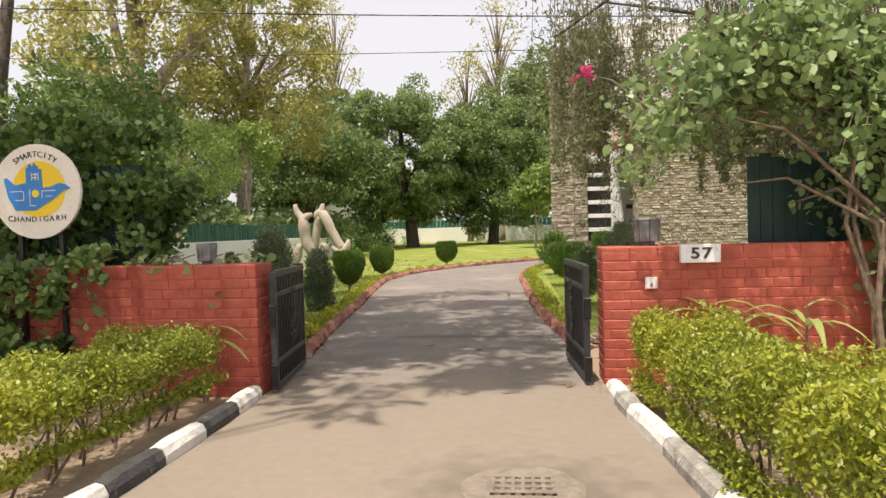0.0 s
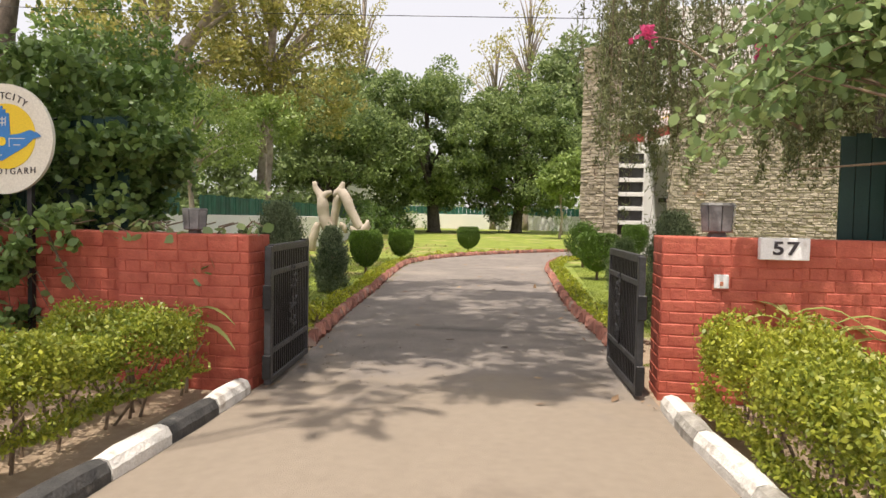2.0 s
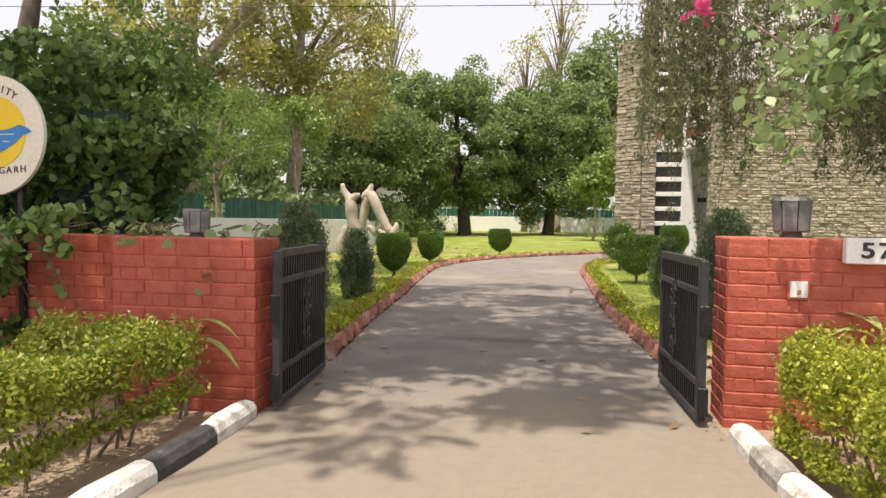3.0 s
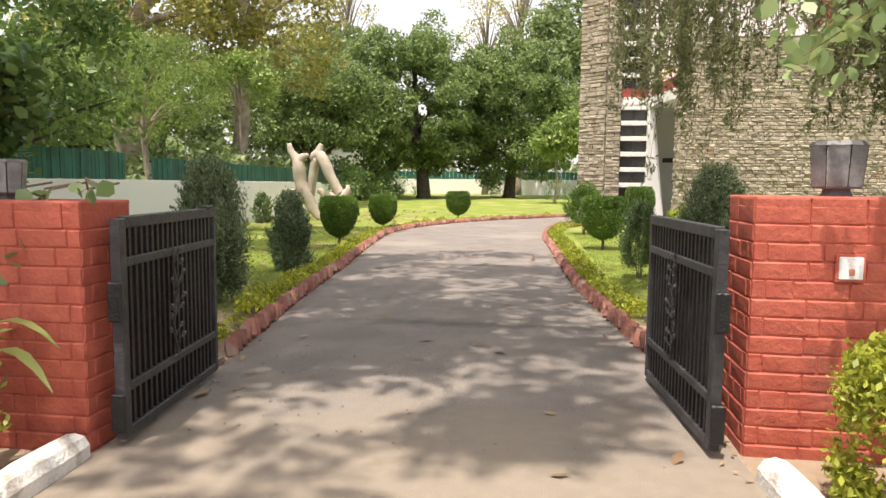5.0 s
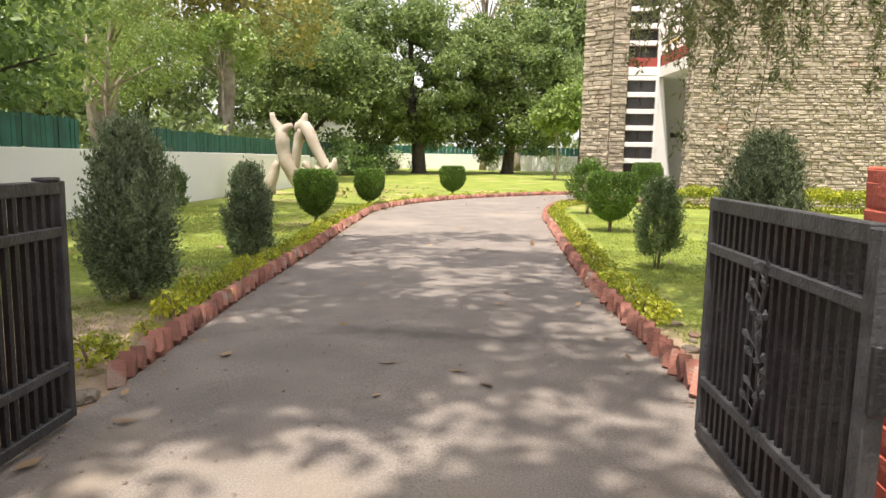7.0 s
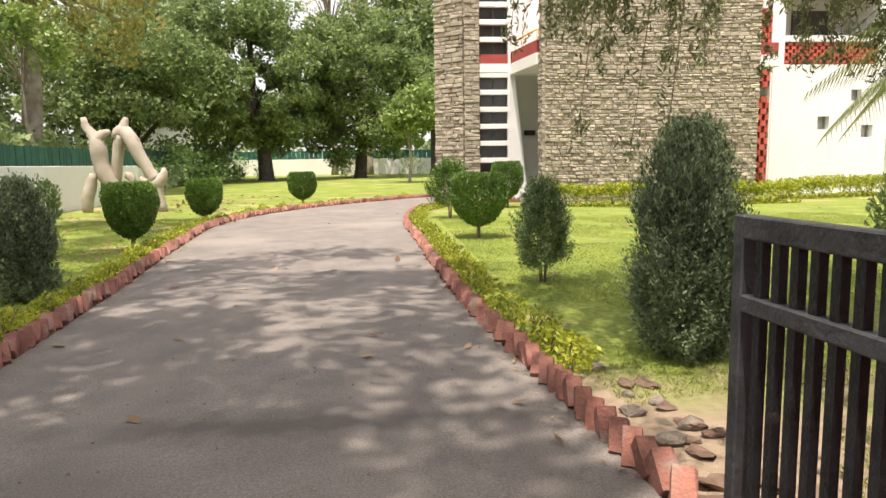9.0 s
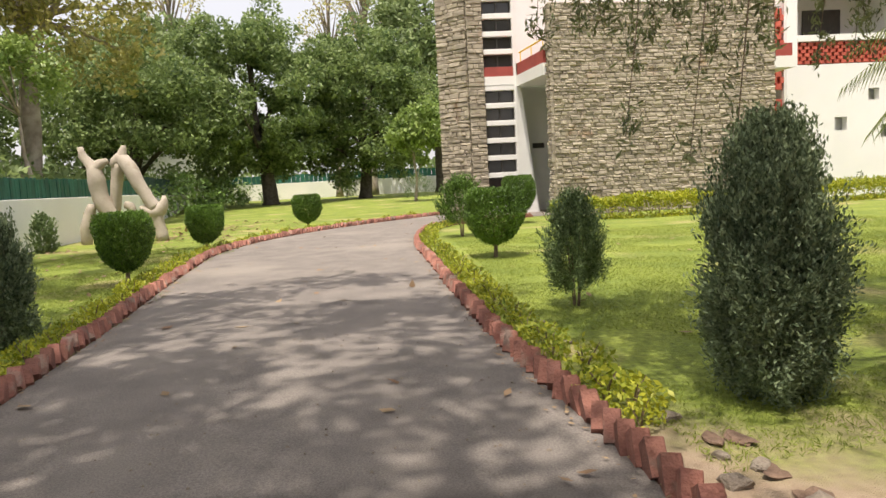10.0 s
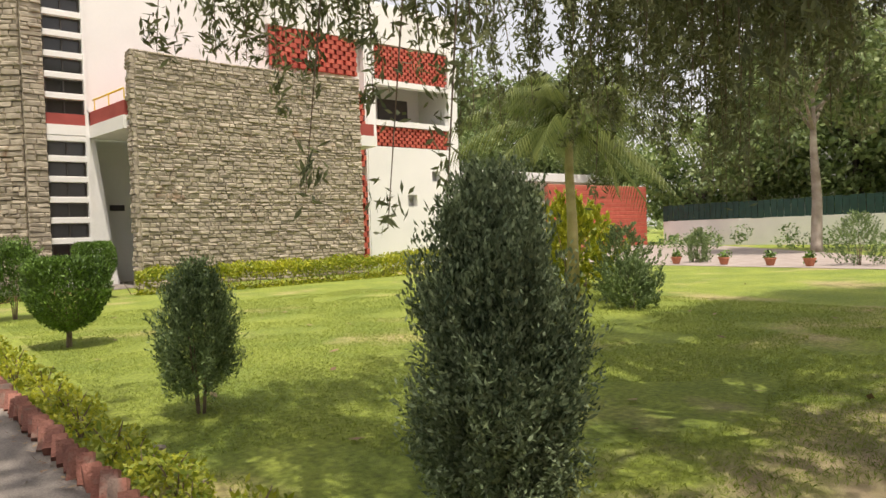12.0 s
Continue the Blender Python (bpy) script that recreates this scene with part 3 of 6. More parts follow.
def lantern(x, y, z, k=1.0):
    t = empty("pier_lantern", x, y, z, "grey glass and metal lantern on a brick gate pier", "lamp", "lanterns on the gate piers")
    t.scale = (k, k, k)
    bm = bmesh.new()
    bmesh.ops.create_cone(bm, cap_ends=True, segments=8, radius1=0.075, radius2=0.06, depth=0.04, matrix=pose(0, 0, 0.018))
    part("base", bm, M_LAMPM, t)
    for k in range(8):
        a, b = (k + 0.04) * math.tau / 8, (k + 0.96) * math.tau / 8
        vs = [(math.cos(q) * r, math.sin(q) * r, h) for h, r in ((0.045, 0.112), (0.235, 0.128)) for q in (a, b)]
        vs += [(x_ * 0.95, y_ * 0.95, z_) for x_, y_, z_ in vs]
        link_mesh("pane", vs, [(0, 1, 3, 2), (4, 6, 7, 5), (0, 4, 5, 1), (2, 3, 7, 6), (0, 2, 6, 4), (1, 5, 7, 3)], M_LAMP, t)
    bm = bmesh.new()
    bmesh.ops.create_cone(bm, cap_ends=True, segments=8, radius1=0.134, radius2=0.12, depth=0.02, matrix=pose(0, 0, 0.245, 0, 0, 0))
    cb = bmesh.new()
    bmesh.ops.create_cone(cb, cap_ends=True, segments=8, radius1=0.105, radius2=0.115, depth=0.01, matrix=pose(0, 0, 0.041, 0, 0, 0))
    part("cap", bm, M_LAMPM, t)
    part("collar", cb, M_LAMPM, t)


lantern(2.62, 6.66, 1.203)
lantern(-1.30, 6.2, 1.148, 0.75)


# ---- gate leaves ----
def gate_leaf(hx, hy, fx, fy, z0, z1, label, side):
    ln = math.hypot(fx - hx, fy - hy)
    g = empty("gate_leaf", hx, hy, z0, label, "gate", "leaves of the driveway gate", rz=math.degrees(math.atan2(fy - hy, fx - hx)))
    h = z1 - z0
    part("hinge_post", boxes((-0.03, 0.03, -0.025, 0.025, 0, h - 0.01), bevel=0.004), M_IRONG, g)
    part("free_post", boxes((ln - 0.04, ln, -0.02, 0.02, 0, h), bevel=0.004), M_IRONG, g)
    for z, th in ((0.0, 0.05), (h * 0.21, 0.042), (h * 0.775, 0.042), (h - 0.055, 0.055)):
        part("rail", boxes((0.032, ln - 0.042, -0.023, 0.023, z, z + th), bevel=0.004), M_IRONG, g)
    n = 18
    bar = None
    for i in range(n):
        x = 0.06 + (ln - 0.12) * (i + 0.5) / n
        if bar is None:
            ob = part("bar", boxes((-0.0125, 0.0125, -0.011, 0.011, 0.03, h - 0.03)), M_IRON, g)
            bar = ob.data
        else:
            ob = new("bar", bar)
            ob.parent = g
        ob.matrix_basis = pose(x, 0, 0)
    # iron flower spray on a climbing stem
    cx = ln * (0.47 if side == 1 else 0.43)
    bm = bmesh.new()
    st = smooth_line([(cx + 0.03, side * 0.034, h * 0.26), (cx - 0.02, side * 0.036, h * 0.42), (cx + 0.035, side * 0.036, h * 0.58), (cx - 0.005, side * 0.034, h * 0.75)], 0.05)
    tube(bm, st, [0.008] * len(st), 6)
    for k, p in enumerate(st[1:]):
        for e in (-1, 1):
            a = e * (0.7 + 0.35 * math.sin(k * 2.3)) + 0.3 * math.cos(k * 1.7)
            q = p + Vector((math.sin(a) * 0.085, side * 0.012, math.cos(a) * 0.075))
            tube(bm, [p, p.lerp(q, 0.55)], [0.004, 0.003], 5)
            tip = p + (q - p) * 1.35
            w = Vector((math.cos(a), 0, -math.sin(a))) * 0.02
            o = Vector((0, side * 0.014, 0))
            vs = [bm.verts.new(c) for c in (p.lerp(q, 0.5), q + w, tip, q - w, q + o)]
            for f in ((0, 1, 4), (1, 2, 4), (2, 3, 4), (3, 0, 4), (0, 3, 2, 1)):
                bm.faces.new([vs[c] for c in f])
    part("flower_spray", bm, M_IRONG, g, "wrought flower spray")
    for z in (h * 0.1, h * 0.6):
        part("hinge_plate", boxes((-0.06, -0.033, -0.034, 0.03, z - 0.06, z + 0.12), bevel=0.006), M_IRON, g, "heavy rust-flecked hinge plate")
    if side == -1:
        part("drop_bolt", boxes((ln - 0.16, ln - 0.045, -0.028, 0.028, h + 0.001, h + 0.016), bevel=0.004), M_IRONG, g)
    if side == 1:
        part("latch", boxes((-0.03, 0.05, -0.034, -0.026, h * 0.56, h * 0.64), bevel=0.003), M_POT, g, "rusty red latch")
    for z in (h * 0.08, h * 0.62):
        part("hinge", boxes((-0.055, -0.031, -0.025, 0.025, z, z + 0.06), bevel=0.004), M_IRON, g)


gate_leaf(2.04, 6.38, 1.955, 7.6, 0.045, 1.065, "open black iron gate leaf with vertical bars and flower spray", 1)
gate_leaf(-0.665, 6.1, -0.79, 7.28, 0.045, 1.08, "open black iron gate leaf folded back beside the drive", -1)

# ---- round sign ----
sign = empty("round_sign", -2.88, 6.165, 1.85, "round cream sign with blue and yellow emblem", "sign")
R = 0.43
bm = bmesh.new()
bmesh.ops.create_cone(bm, cap_ends=True, segments=64, radius1=R, radius2=R, depth=0.03, matrix=pose(0, 0, 0, 90, 0, 0))
part("disc", bm, M_SIGNW, sign)
bm = bmesh.new()
bmesh.ops.create_cone(bm, cap_ends=True, segments=48, radius1=0.255, radius2=0.255, depth=0.004, matrix=pose(0.03, -0.0175, 0.02, 90, 0, 0))
part("yellow_disc", bm, M_SIGNY, sign)
outline = [(-0.31, 0.12), (-0.28, 0.13), (-0.20, 0.06), (-0.09, 0.08), (-0.09, 0.22), (-0.065, 0.22), (-0.065, 0.25), (-0.04, 0.25), (-0.04, 0.23), (-0.02, 0.23), (-0.02, 0.255), (0.005, 0.255), (0.005, 0.23),
           (0.03, 0.23), (0.03, 0.2), (0.06, 0.2), (0.07, 0.03), (0.15, 0.04), (0.24, 0.07), (0.30, 0.05), (0.34, 0.02), (0.27, 0.0), (0.2, -0.06), (0.09, -0.12), (0.0, -0.17), (-0.2, -0.17), (-0.27, -0.05)]
bm = bmesh.new()
f = bm.faces.new([bm.verts.new((x, -0.0215, z)) for x, z in outline])
r = bmesh.ops.extrude_face_region(bm, geom=[f])
for v in r["geom"]:
    if isinstance(v, bmesh.types.BMVert):
        v.co.y -= 0.003
part("blue_emblem", bm, M_SIGNB, sign)
for x0, x1, z0, z1 in ((-0.25, -0.12, 0.0, 0.006), (-0.12, -0.114, -0.08, 0.0), (-0.2, -0.12, -0.08, -0.074), (-0.06, -0.054, -0.13, 0.02), (-0.06, 0.0, -0.13, -0.124), (0.06, 0.2, 0.0, 0.006), (0.06, 0.066, -0.06, 0.0), (0.1, 0.16, -0.05, -0.044),
                       (-0.035, 0.035, 0.12, 0.128), (-0.035, -0.028, 0.1, 0.17), (0.0, 0.007, 0.1, 0.17), (0.028, 0.035, 0.1, 0.17), (-0.035, 0.035, 0.15, 0.157)):
    part("white_line", boxes((x0, x1, -0.0265, -0.0246, z0, z1)), M_SIGNW, sign)
bm = bmesh.new()
bmesh.ops.create_cone(bm, cap_ends=True, segments=20, radius1=0.035, radius2=0.035, depth=0.003, matrix=pose(0.0, -0.0262, -0.02, 90, 0, 0))
part("hub", bm, M_SIGNY, sign)
word = "SMARTCITY"
for i, ch in enumerate(word):
    a = radians(90 - (i - (len(word) - 1) / 2) * 8.6)
    text_mesh("letter", ch, 0.075, M_INK, sign, pose(math.cos(a) * 0.335, -0.018, math.sin(a) * 0.335, 90, 0, 0) @ pose(0, 0, 0, 0, 0, math.degrees(a) - 90))
word = "CHANDIGARH"
for i, ch in enumerate(word):
    a = radians(-90 + (i - (len(word) - 1) / 2) * 5.6)
    text_mesh("letter", ch, 0.07, M_INK, sign, pose((i - 4.5) * 0.058, -0.018, -0.255 + 0.012 * ((i - 4.5) / 4.5) ** 2, 90, 0, 0))
for x in (-0.2, 0.2):
    part("post", boxes((x - 0.02, x + 0.02, -0.045 + 0.062, 0.057, -1.9, 0.3)), M_IRON, sign)


# green boards behind the gate walls
def board_run(name, x0, x1, y, z0, z1, label, mat, pitch=0.11):
    t = empty(name, x0, y, z0, label, "fence")
    n = int((x1 - x0) / pitch)
    for i in range(n):
        part("board", boxes((i * pitch + 0.004, (i + 1) * pitch - 0.004, RNG.uniform(0, 0.01), 0.03, 0, z1 - z0 + RNG.uniform(-0.03, 0.03))), mat, t)
    part("rail", boxes((0, n * pitch, 0.032, 0.06, 0.2, 0.26)), mat, t)
    return t


board_run("green_board_screen", 3.6, 5.6, 7.0, 0.0, 2.0, "dark green upright board screen behind the gate wall", M_GREENDK)
board_run("green_board_screen", -4.3, -2.15, 6.75, 0.0, 2.1, "dark green upright board screen behind the gate wall", M_GREENDK)

# ---- boundary walls of the garden ----
def wall_line(name, p0, p1, z0, z1, th, mat, label):
    a, b = Vector(p0), Vector(p1)
    d = (b - a)
    t = empty(name, a.x, a.y, 0, label, "wall", kind="structure", rz=math.degrees(math.atan2(d.y, d.x)))
    part("plaster", boxes((0, d.length, -th / 2, th / 2, z0, z1), bevel=0.01), mat, t)
    return t


def fence_line(p0, p1, z0, z1, label, pitch=0.12, mat=M_GREEN):
    a, b = Vector(p0), Vector(p1)
    d = b - a
    t = empty("green_slat_fence", a.x, a.y, z0, label, "fence", rz=math.degrees(math.atan2(d.y, d.x)))
    n = int(d.length / pitch)
    me = None
    for i in range(n):
        if me is None:
            ob = part("slat", boxes((-pitch * 0.46, pitch * 0.46, -0.012, 0.012, 0, z1 - z0)), mat, t)
            me = ob.data
        else:
            ob = new("slat", me)
            ob.parent = t
        ob.matrix_basis = pose((i + 0.5) * pitch, RNG.uniform(-0.01, 0.01), RNG.uniform(-0.03, 0.02), 0, RNG.uniform(-1.5, 1.5), 0)
    part("rail", boxes((0, d.length, 0.014, 0.05, 0.08, 0.13), (0, d.length, 0.014, 0.05, (z1 - z0) * 0.75, (z1 - z0) * 0.75 + 0.05)), M_GREENDK, t)
    return t


wall_line("wall_west", (-6.6, 7.0, 0), (-8.3, 33.0, 0), -0.1, 1.27, 0.2, M_WHITE, "white-painted plaster garden boundary wall")
fence_line((-6.6, 7.0, 0), (-7.2, 16.5, 0), 1.27, 1.83, "weathered green slat fence on the white wall")
fence_line((-7.27, 17.6, 0), (-8.3, 33.0, 0), 1.27, 1.79, "weathered green slat fence on the white wall")
# the wall goes on in dimmed white, shade of the trees in its colour
wall_line("wall_west_far", (-8.3, 33.0, 0), (-16.0, 70.0, 0), 0.0, 1.2, 0.2, M_WHITEDIM, "old plaster garden wall with tree shade in its colour")
fence_line((-8.3, 33.0, 0), (-13.0, 56, 0), 1.2, 2.0, "dark green slat fence under the trees", 0.3, M_GREENDK)
wall_line("wall_north", (-16.0, 70.0, 0), (30, 69.0, 0), 0.0, 1.75, 0.25, M_WHITE, "long white-painted far garden wall")
fence_line((-16.0, 70.0, 0), (30, 69.0, 0), 1.75, 2.5, "green slat fence on the far white wall", 0.4)

# ---- house ----
HY = 28.72   # stair front
BY = 28.4    # right block front
house = empty("house", 4.3, HY, 0, "white modernist house with stone walls and red brick lattices", "house")


def hp(name, bm, mat, label="", parent=None):
    ob = part(name, bm, mat, parent or house, label)
    ob.matrix_parent_inverse = (parent or house).matrix_basis.inverted() if not parent else Matrix()
    return ob


# main white body behind, with upper storey over the porch
hp("upper_wall", boxes((5.36, 14.3, HY, HY + 0.25, 4.3, 9.45), (14.2, 14.25, BY, HY + 0.2, 0.0, 9.5)), M_WHITE, "white plaster upper wall")
# white wall under the canopy, its shade carried by the dimmer paint
hp("recess_wall", boxes((5.36, 13.9, HY + 0.9, HY + 1.1, 0, 4.15)), M_WHITEDIM, "white porch wall with canopy shade in its colour")
hp("roof", boxes((4.3, 18.6, HY - 0.05, 39, 9.45, 9.62), bevel=0.02), M_WHITE)
hp("north_wall", boxes((3.8, 18.4, 38.8, 39, 0, 9.45)), M_WHITE)
hp("east_wall", boxes((18.2, 18.45, BY + 0.25, 38.8, 0, 9.45)), M_WHITE)
bm = bmesh.new()
vs = [bm.verts.new(p) for p in ((5.36, HY - 0.06, 0), (5.98, HY - 0.06, 0), (5.50, HY - 0.06, 4.1), (5.36, HY - 0.06, 4.1))]
f = bm.faces.new(vs)
r = bmesh.ops.extrude_face_region(bm, geom=[f])
for v in r["geom"]:
    if isinstance(v, bmesh.types.BMVert):
        v.co.y += 0.95
hp("tapered_buttress", bm, M_WHITE, "white tapering porch buttress")
# first-floor slab: white soffit edge and red band, running forward to the stone wall
bm = bmesh.new()
for z0, z1, o in ((4.08, 4.42, 0.0),):
    q = [(5.36, HY - 0.09), (5.69, 26.38), (5.9, 26.38), (7.5, 26.8), (13.6, 26.8), (13.6, HY), (5.36, HY)]
    lo = [bm.verts.new((x, y, z0)) for x, y in q]
    hi = [bm.verts.new((x, y, z1)) for x, y in q]
    bm.faces.new(lo[::-1])
    bm.faces.new(hi)
    for k in range(7):
        bm.faces.new((lo[k], lo[(k + 1) % 7], hi[(k + 1) % 7], hi[k]))
hp("canopy_slab", bm, M_WHITE, "white porch canopy slab")
bm = bmesh.new()
q = [(5.40, HY - 0.07), (5.73, 26.4), (5.92, 26.4), (7.5, 26.82), (13.5, 26.82), (13.5, HY - 0.01), (5.40, HY - 0.01)]
lo = [bm.verts.new((x, y, 4.424)) for x, y in q]
hi = [bm.verts.new((x, y, 4.80)) for x, y in q]
bm.faces.new(lo[::-1])
bm.faces.new(hi)
for k in range(7):
    bm.faces.new((lo[k], lo[(k + 1) % 7], hi[(k + 1) % 7], hi[k]))
hp("red_parapet", bm, M_BAND, "dull red porch parapet band")
hp("coping", boxes((5.33, 5.45, HY - 0.1, HY - 0.02, 4.803, 4.86)), M_WHITE)
bm = bmesh.new()
tube(bm, [(5.45, HY - 0.3, 5.1), (5.74, 26.45, 5.1)], [0.025, 0.025], 6)
for k in range(3):
    y = HY - 0.4 - k * 1.0
    tube(bm, [(5.46 + 0.13 * k, y, 4.8), (5.46 + 0.13 * k, y, 5.1)], [0.015, 0.015], 6)
hp("terrace_rail", bm, M_SIGNY, "thin cream terrace handrail")
# plaque in the porch
plaque = hp("name_plaque", boxes((6.02, 6.42, HY + 0.86, HY + 0.895, 2.13, 2.3), bevel=0.005), M_INK, "small dark name plaque")


# stair window strip
def stair_window(z0, z1):
    w = hp("stair_window", boxes((4.36, 5.27, HY + 0.10, HY + 0.13, z0, z1)), M_GLASS, "dark stair window pane")
    part("frame", boxes((4.36, 5.27, HY + 0.06, HY + 0.098, z0, z0 + 0.035), (4.36, 5.27, HY + 0.06, HY + 0.098, z1 - 0.035, z1),
                        (4.36, 4.395, HY + 0.06, HY + 0.098, z0 + 0.036, z1 - 0.036), (5.235, 5.27, HY + 0.06, HY + 0.098, z0 + 0.036, z1 - 0.036),
                        (4.79, 4.83, HY + 0.06, HY + 0.098, z0 + 0.036, z1 - 0.036)), M_FRAME, w)
    s = hp("window_sill", boxes((4.33, 5.30, HY - 0.08, HY + 0.2, z1, z1 + 0.16), bevel=0.01), M_WHITE)


for k in range(6):
    z1 = 3.98 - k * 0.555
    stair_window(z1 - 0.395, z1)
for k in range(6):
    z1 = 8.05 - 0.16 - k * 0.555
    stair_window(z1 - 0.395, z1)
hp("stair_band", boxes((4.33, 5.38, HY - 0.09, HY + 0.2, 4.145, 4.42)), M_WHITE)
hp("stair_red_panel", boxes((4.33, 5.36, HY - 0.06, HY + 0.2, 4.424, 4.72)), M_BAND)
hp("stair_jamb", boxes((5.28, 5.36, HY - 0.1, HY + 0.2, 0, 9.4)), M_WHITE)
hp("stair_head", boxes((4.33, 5.279, HY - 0.05, HY + 0.2, 8.052, 8.5)), M_WHITE)
# white wall behind the panes, colour dimmed to stand for shade
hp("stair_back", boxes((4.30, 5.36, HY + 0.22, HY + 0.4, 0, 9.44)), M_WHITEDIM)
bm = bmesh.new()
for k in range(9):
    x0 = 4.36 + k * 0.1
    for s in (-1, 1):
        m = Matrix.Translation((4.82, HY + 0.02, 8.98)) @ pose(0, 0, 0, 0, s * (38 + k), 0) @ Matrix.Translation(((k - 4) * 0.13, 0, 0))
        box(bm, -0.022, 0.022, -0.02, 0.02, -0.34, 0.34, m=m)
hp("lattice_screen", bm, M_WHITE, "white criss-cross lattice screen")

# right block: piers, panels, balcony
hp("pier", boxes((14.26, 14.64, BY - 0.02, BY + 0.3, 0, 9.48)), M_WHITE)
hp("pier", boxes((18.02, 18.46, BY - 0.02, BY + 0.249, 0, 9.48)), M_WHITE)
XS, ZS = [14.641, 15.95, 16.38, 17.12, 17.5, 17.56, 17.98, 18.019], [0, 1.9, 2.18, 2.32, 2.62, 3.14, 3.52, 4.35]
HOLES = {(1, 2), (1, 3), (5, 1), (5, 2), (3, 5)}
bm = bmesh.new()
vg = {(i, k, s_): bm.verts.new((x, BY + 0.25 * s_, z)) for i, x in enumerate(XS) for k, z in enumerate(ZS) for s_ in (0, 1)}
solid = lambda i, k: 0 <= i < 7 and 0 <= k < 7 and (i, k) not in HOLES
for i in range(7):
    for k in range(7):
        if not solid(i, k):
            continue
        for s_ in (0, 1):
            bm.faces.new([vg[i, k, s_], vg[i + 1, k, s_], vg[i + 1, k + 1, s_], vg[i, k + 1, s_]])
        for di, dk, e in ((-1, 0, ((i, k), (i, k + 1))), (1, 0, ((i + 1, k), (i + 1, k + 1))), (0, -1, ((i, k), (i + 1, k))), (0, 1, ((i, k + 1), (i + 1, k + 1)))):
            if not solid(i + di, k + dk):
                bm.faces.new([vg[(*e[0], 0)], vg[(*e[1], 0)], vg[(*e[1], 1)], vg[(*e[0], 1)]])
hp("block_wall", bm, M_WHITE, "white wall with small square holes")
# recessed backs and floors also take the shade-dimmed white
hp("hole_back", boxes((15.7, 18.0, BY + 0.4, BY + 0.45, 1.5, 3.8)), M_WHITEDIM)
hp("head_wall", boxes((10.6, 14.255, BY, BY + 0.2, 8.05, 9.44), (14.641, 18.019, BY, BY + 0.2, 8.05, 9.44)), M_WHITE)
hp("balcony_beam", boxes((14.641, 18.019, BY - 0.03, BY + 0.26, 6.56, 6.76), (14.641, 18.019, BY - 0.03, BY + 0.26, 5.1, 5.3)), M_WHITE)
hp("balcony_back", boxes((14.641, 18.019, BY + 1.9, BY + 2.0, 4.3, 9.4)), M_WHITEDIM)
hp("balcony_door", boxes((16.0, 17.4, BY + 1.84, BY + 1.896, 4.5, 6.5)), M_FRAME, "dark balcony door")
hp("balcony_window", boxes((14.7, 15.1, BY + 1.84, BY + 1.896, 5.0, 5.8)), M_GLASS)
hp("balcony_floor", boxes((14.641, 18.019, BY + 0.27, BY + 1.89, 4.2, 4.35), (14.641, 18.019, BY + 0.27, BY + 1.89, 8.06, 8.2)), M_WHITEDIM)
hp("small_sign_box", boxes((12.0, 12.35, BY - 0.08, BY - 0.02, 7.05, 7.4), bevel=0.01), M_WHITE)

JB = piece_mesh("jali_brick", 1.0, 0.1, 1.0, 0.012, M_JALI)


def jali(x0, x1, z0, z1, y, bw, bh, gap):
    """Red bricks laid with gaps, course over course."""
    p = hp("brick_lattice", boxes((x0, x1, y + 0.11, y + 0.13, z0, z1)), M_BAND, "red pierced brick lattice")
    rows = int(round((z1 - z0) / bh))
    h = (z1 - z0) / rows
    for r in range(rows):
        u = x0 - (bw + gap) / 2 * (r % 2)
        while u < x1:
            a, b = max(u, x0), min(u + bw, x1)
            if b - a > 0.03:
                ob = new("brick", JB)
                ob.parent = p
                ob.matrix_basis = pose((a + b) / 2, y, z0 + (r + 0.5) * h) @ Matrix.Diagonal((b - a, 1, h - 0.012, 1))
            u += bw + gap


jali(10.7, 13.95, 6.76, 8.04, BY + 0.02, 0.24, 0.16, 0.11)
jali(14.66, 18.0, 6.78, 8.0, BY + 0.02, 0.17, 0.122, 0.085)
jali(14.66, 18.0, 4.38, 5.08, BY + 0.02, 0.17, 0.117, 0.085)
jali(13.6, 14.24, 0.3, 3.3, BY + 0.02, 0.2, 0.2, 0.12)
jali(13.6, 14.24, 3.6, 6.2, BY + 0.02, 0.2, 0.2, 0.12)

# ---- stone walls ----
STONES = [piece_mesh("stone", 0.22, 0.16, 0.135, 0.022, M_STONE, 0.012) for _ in range(7)]


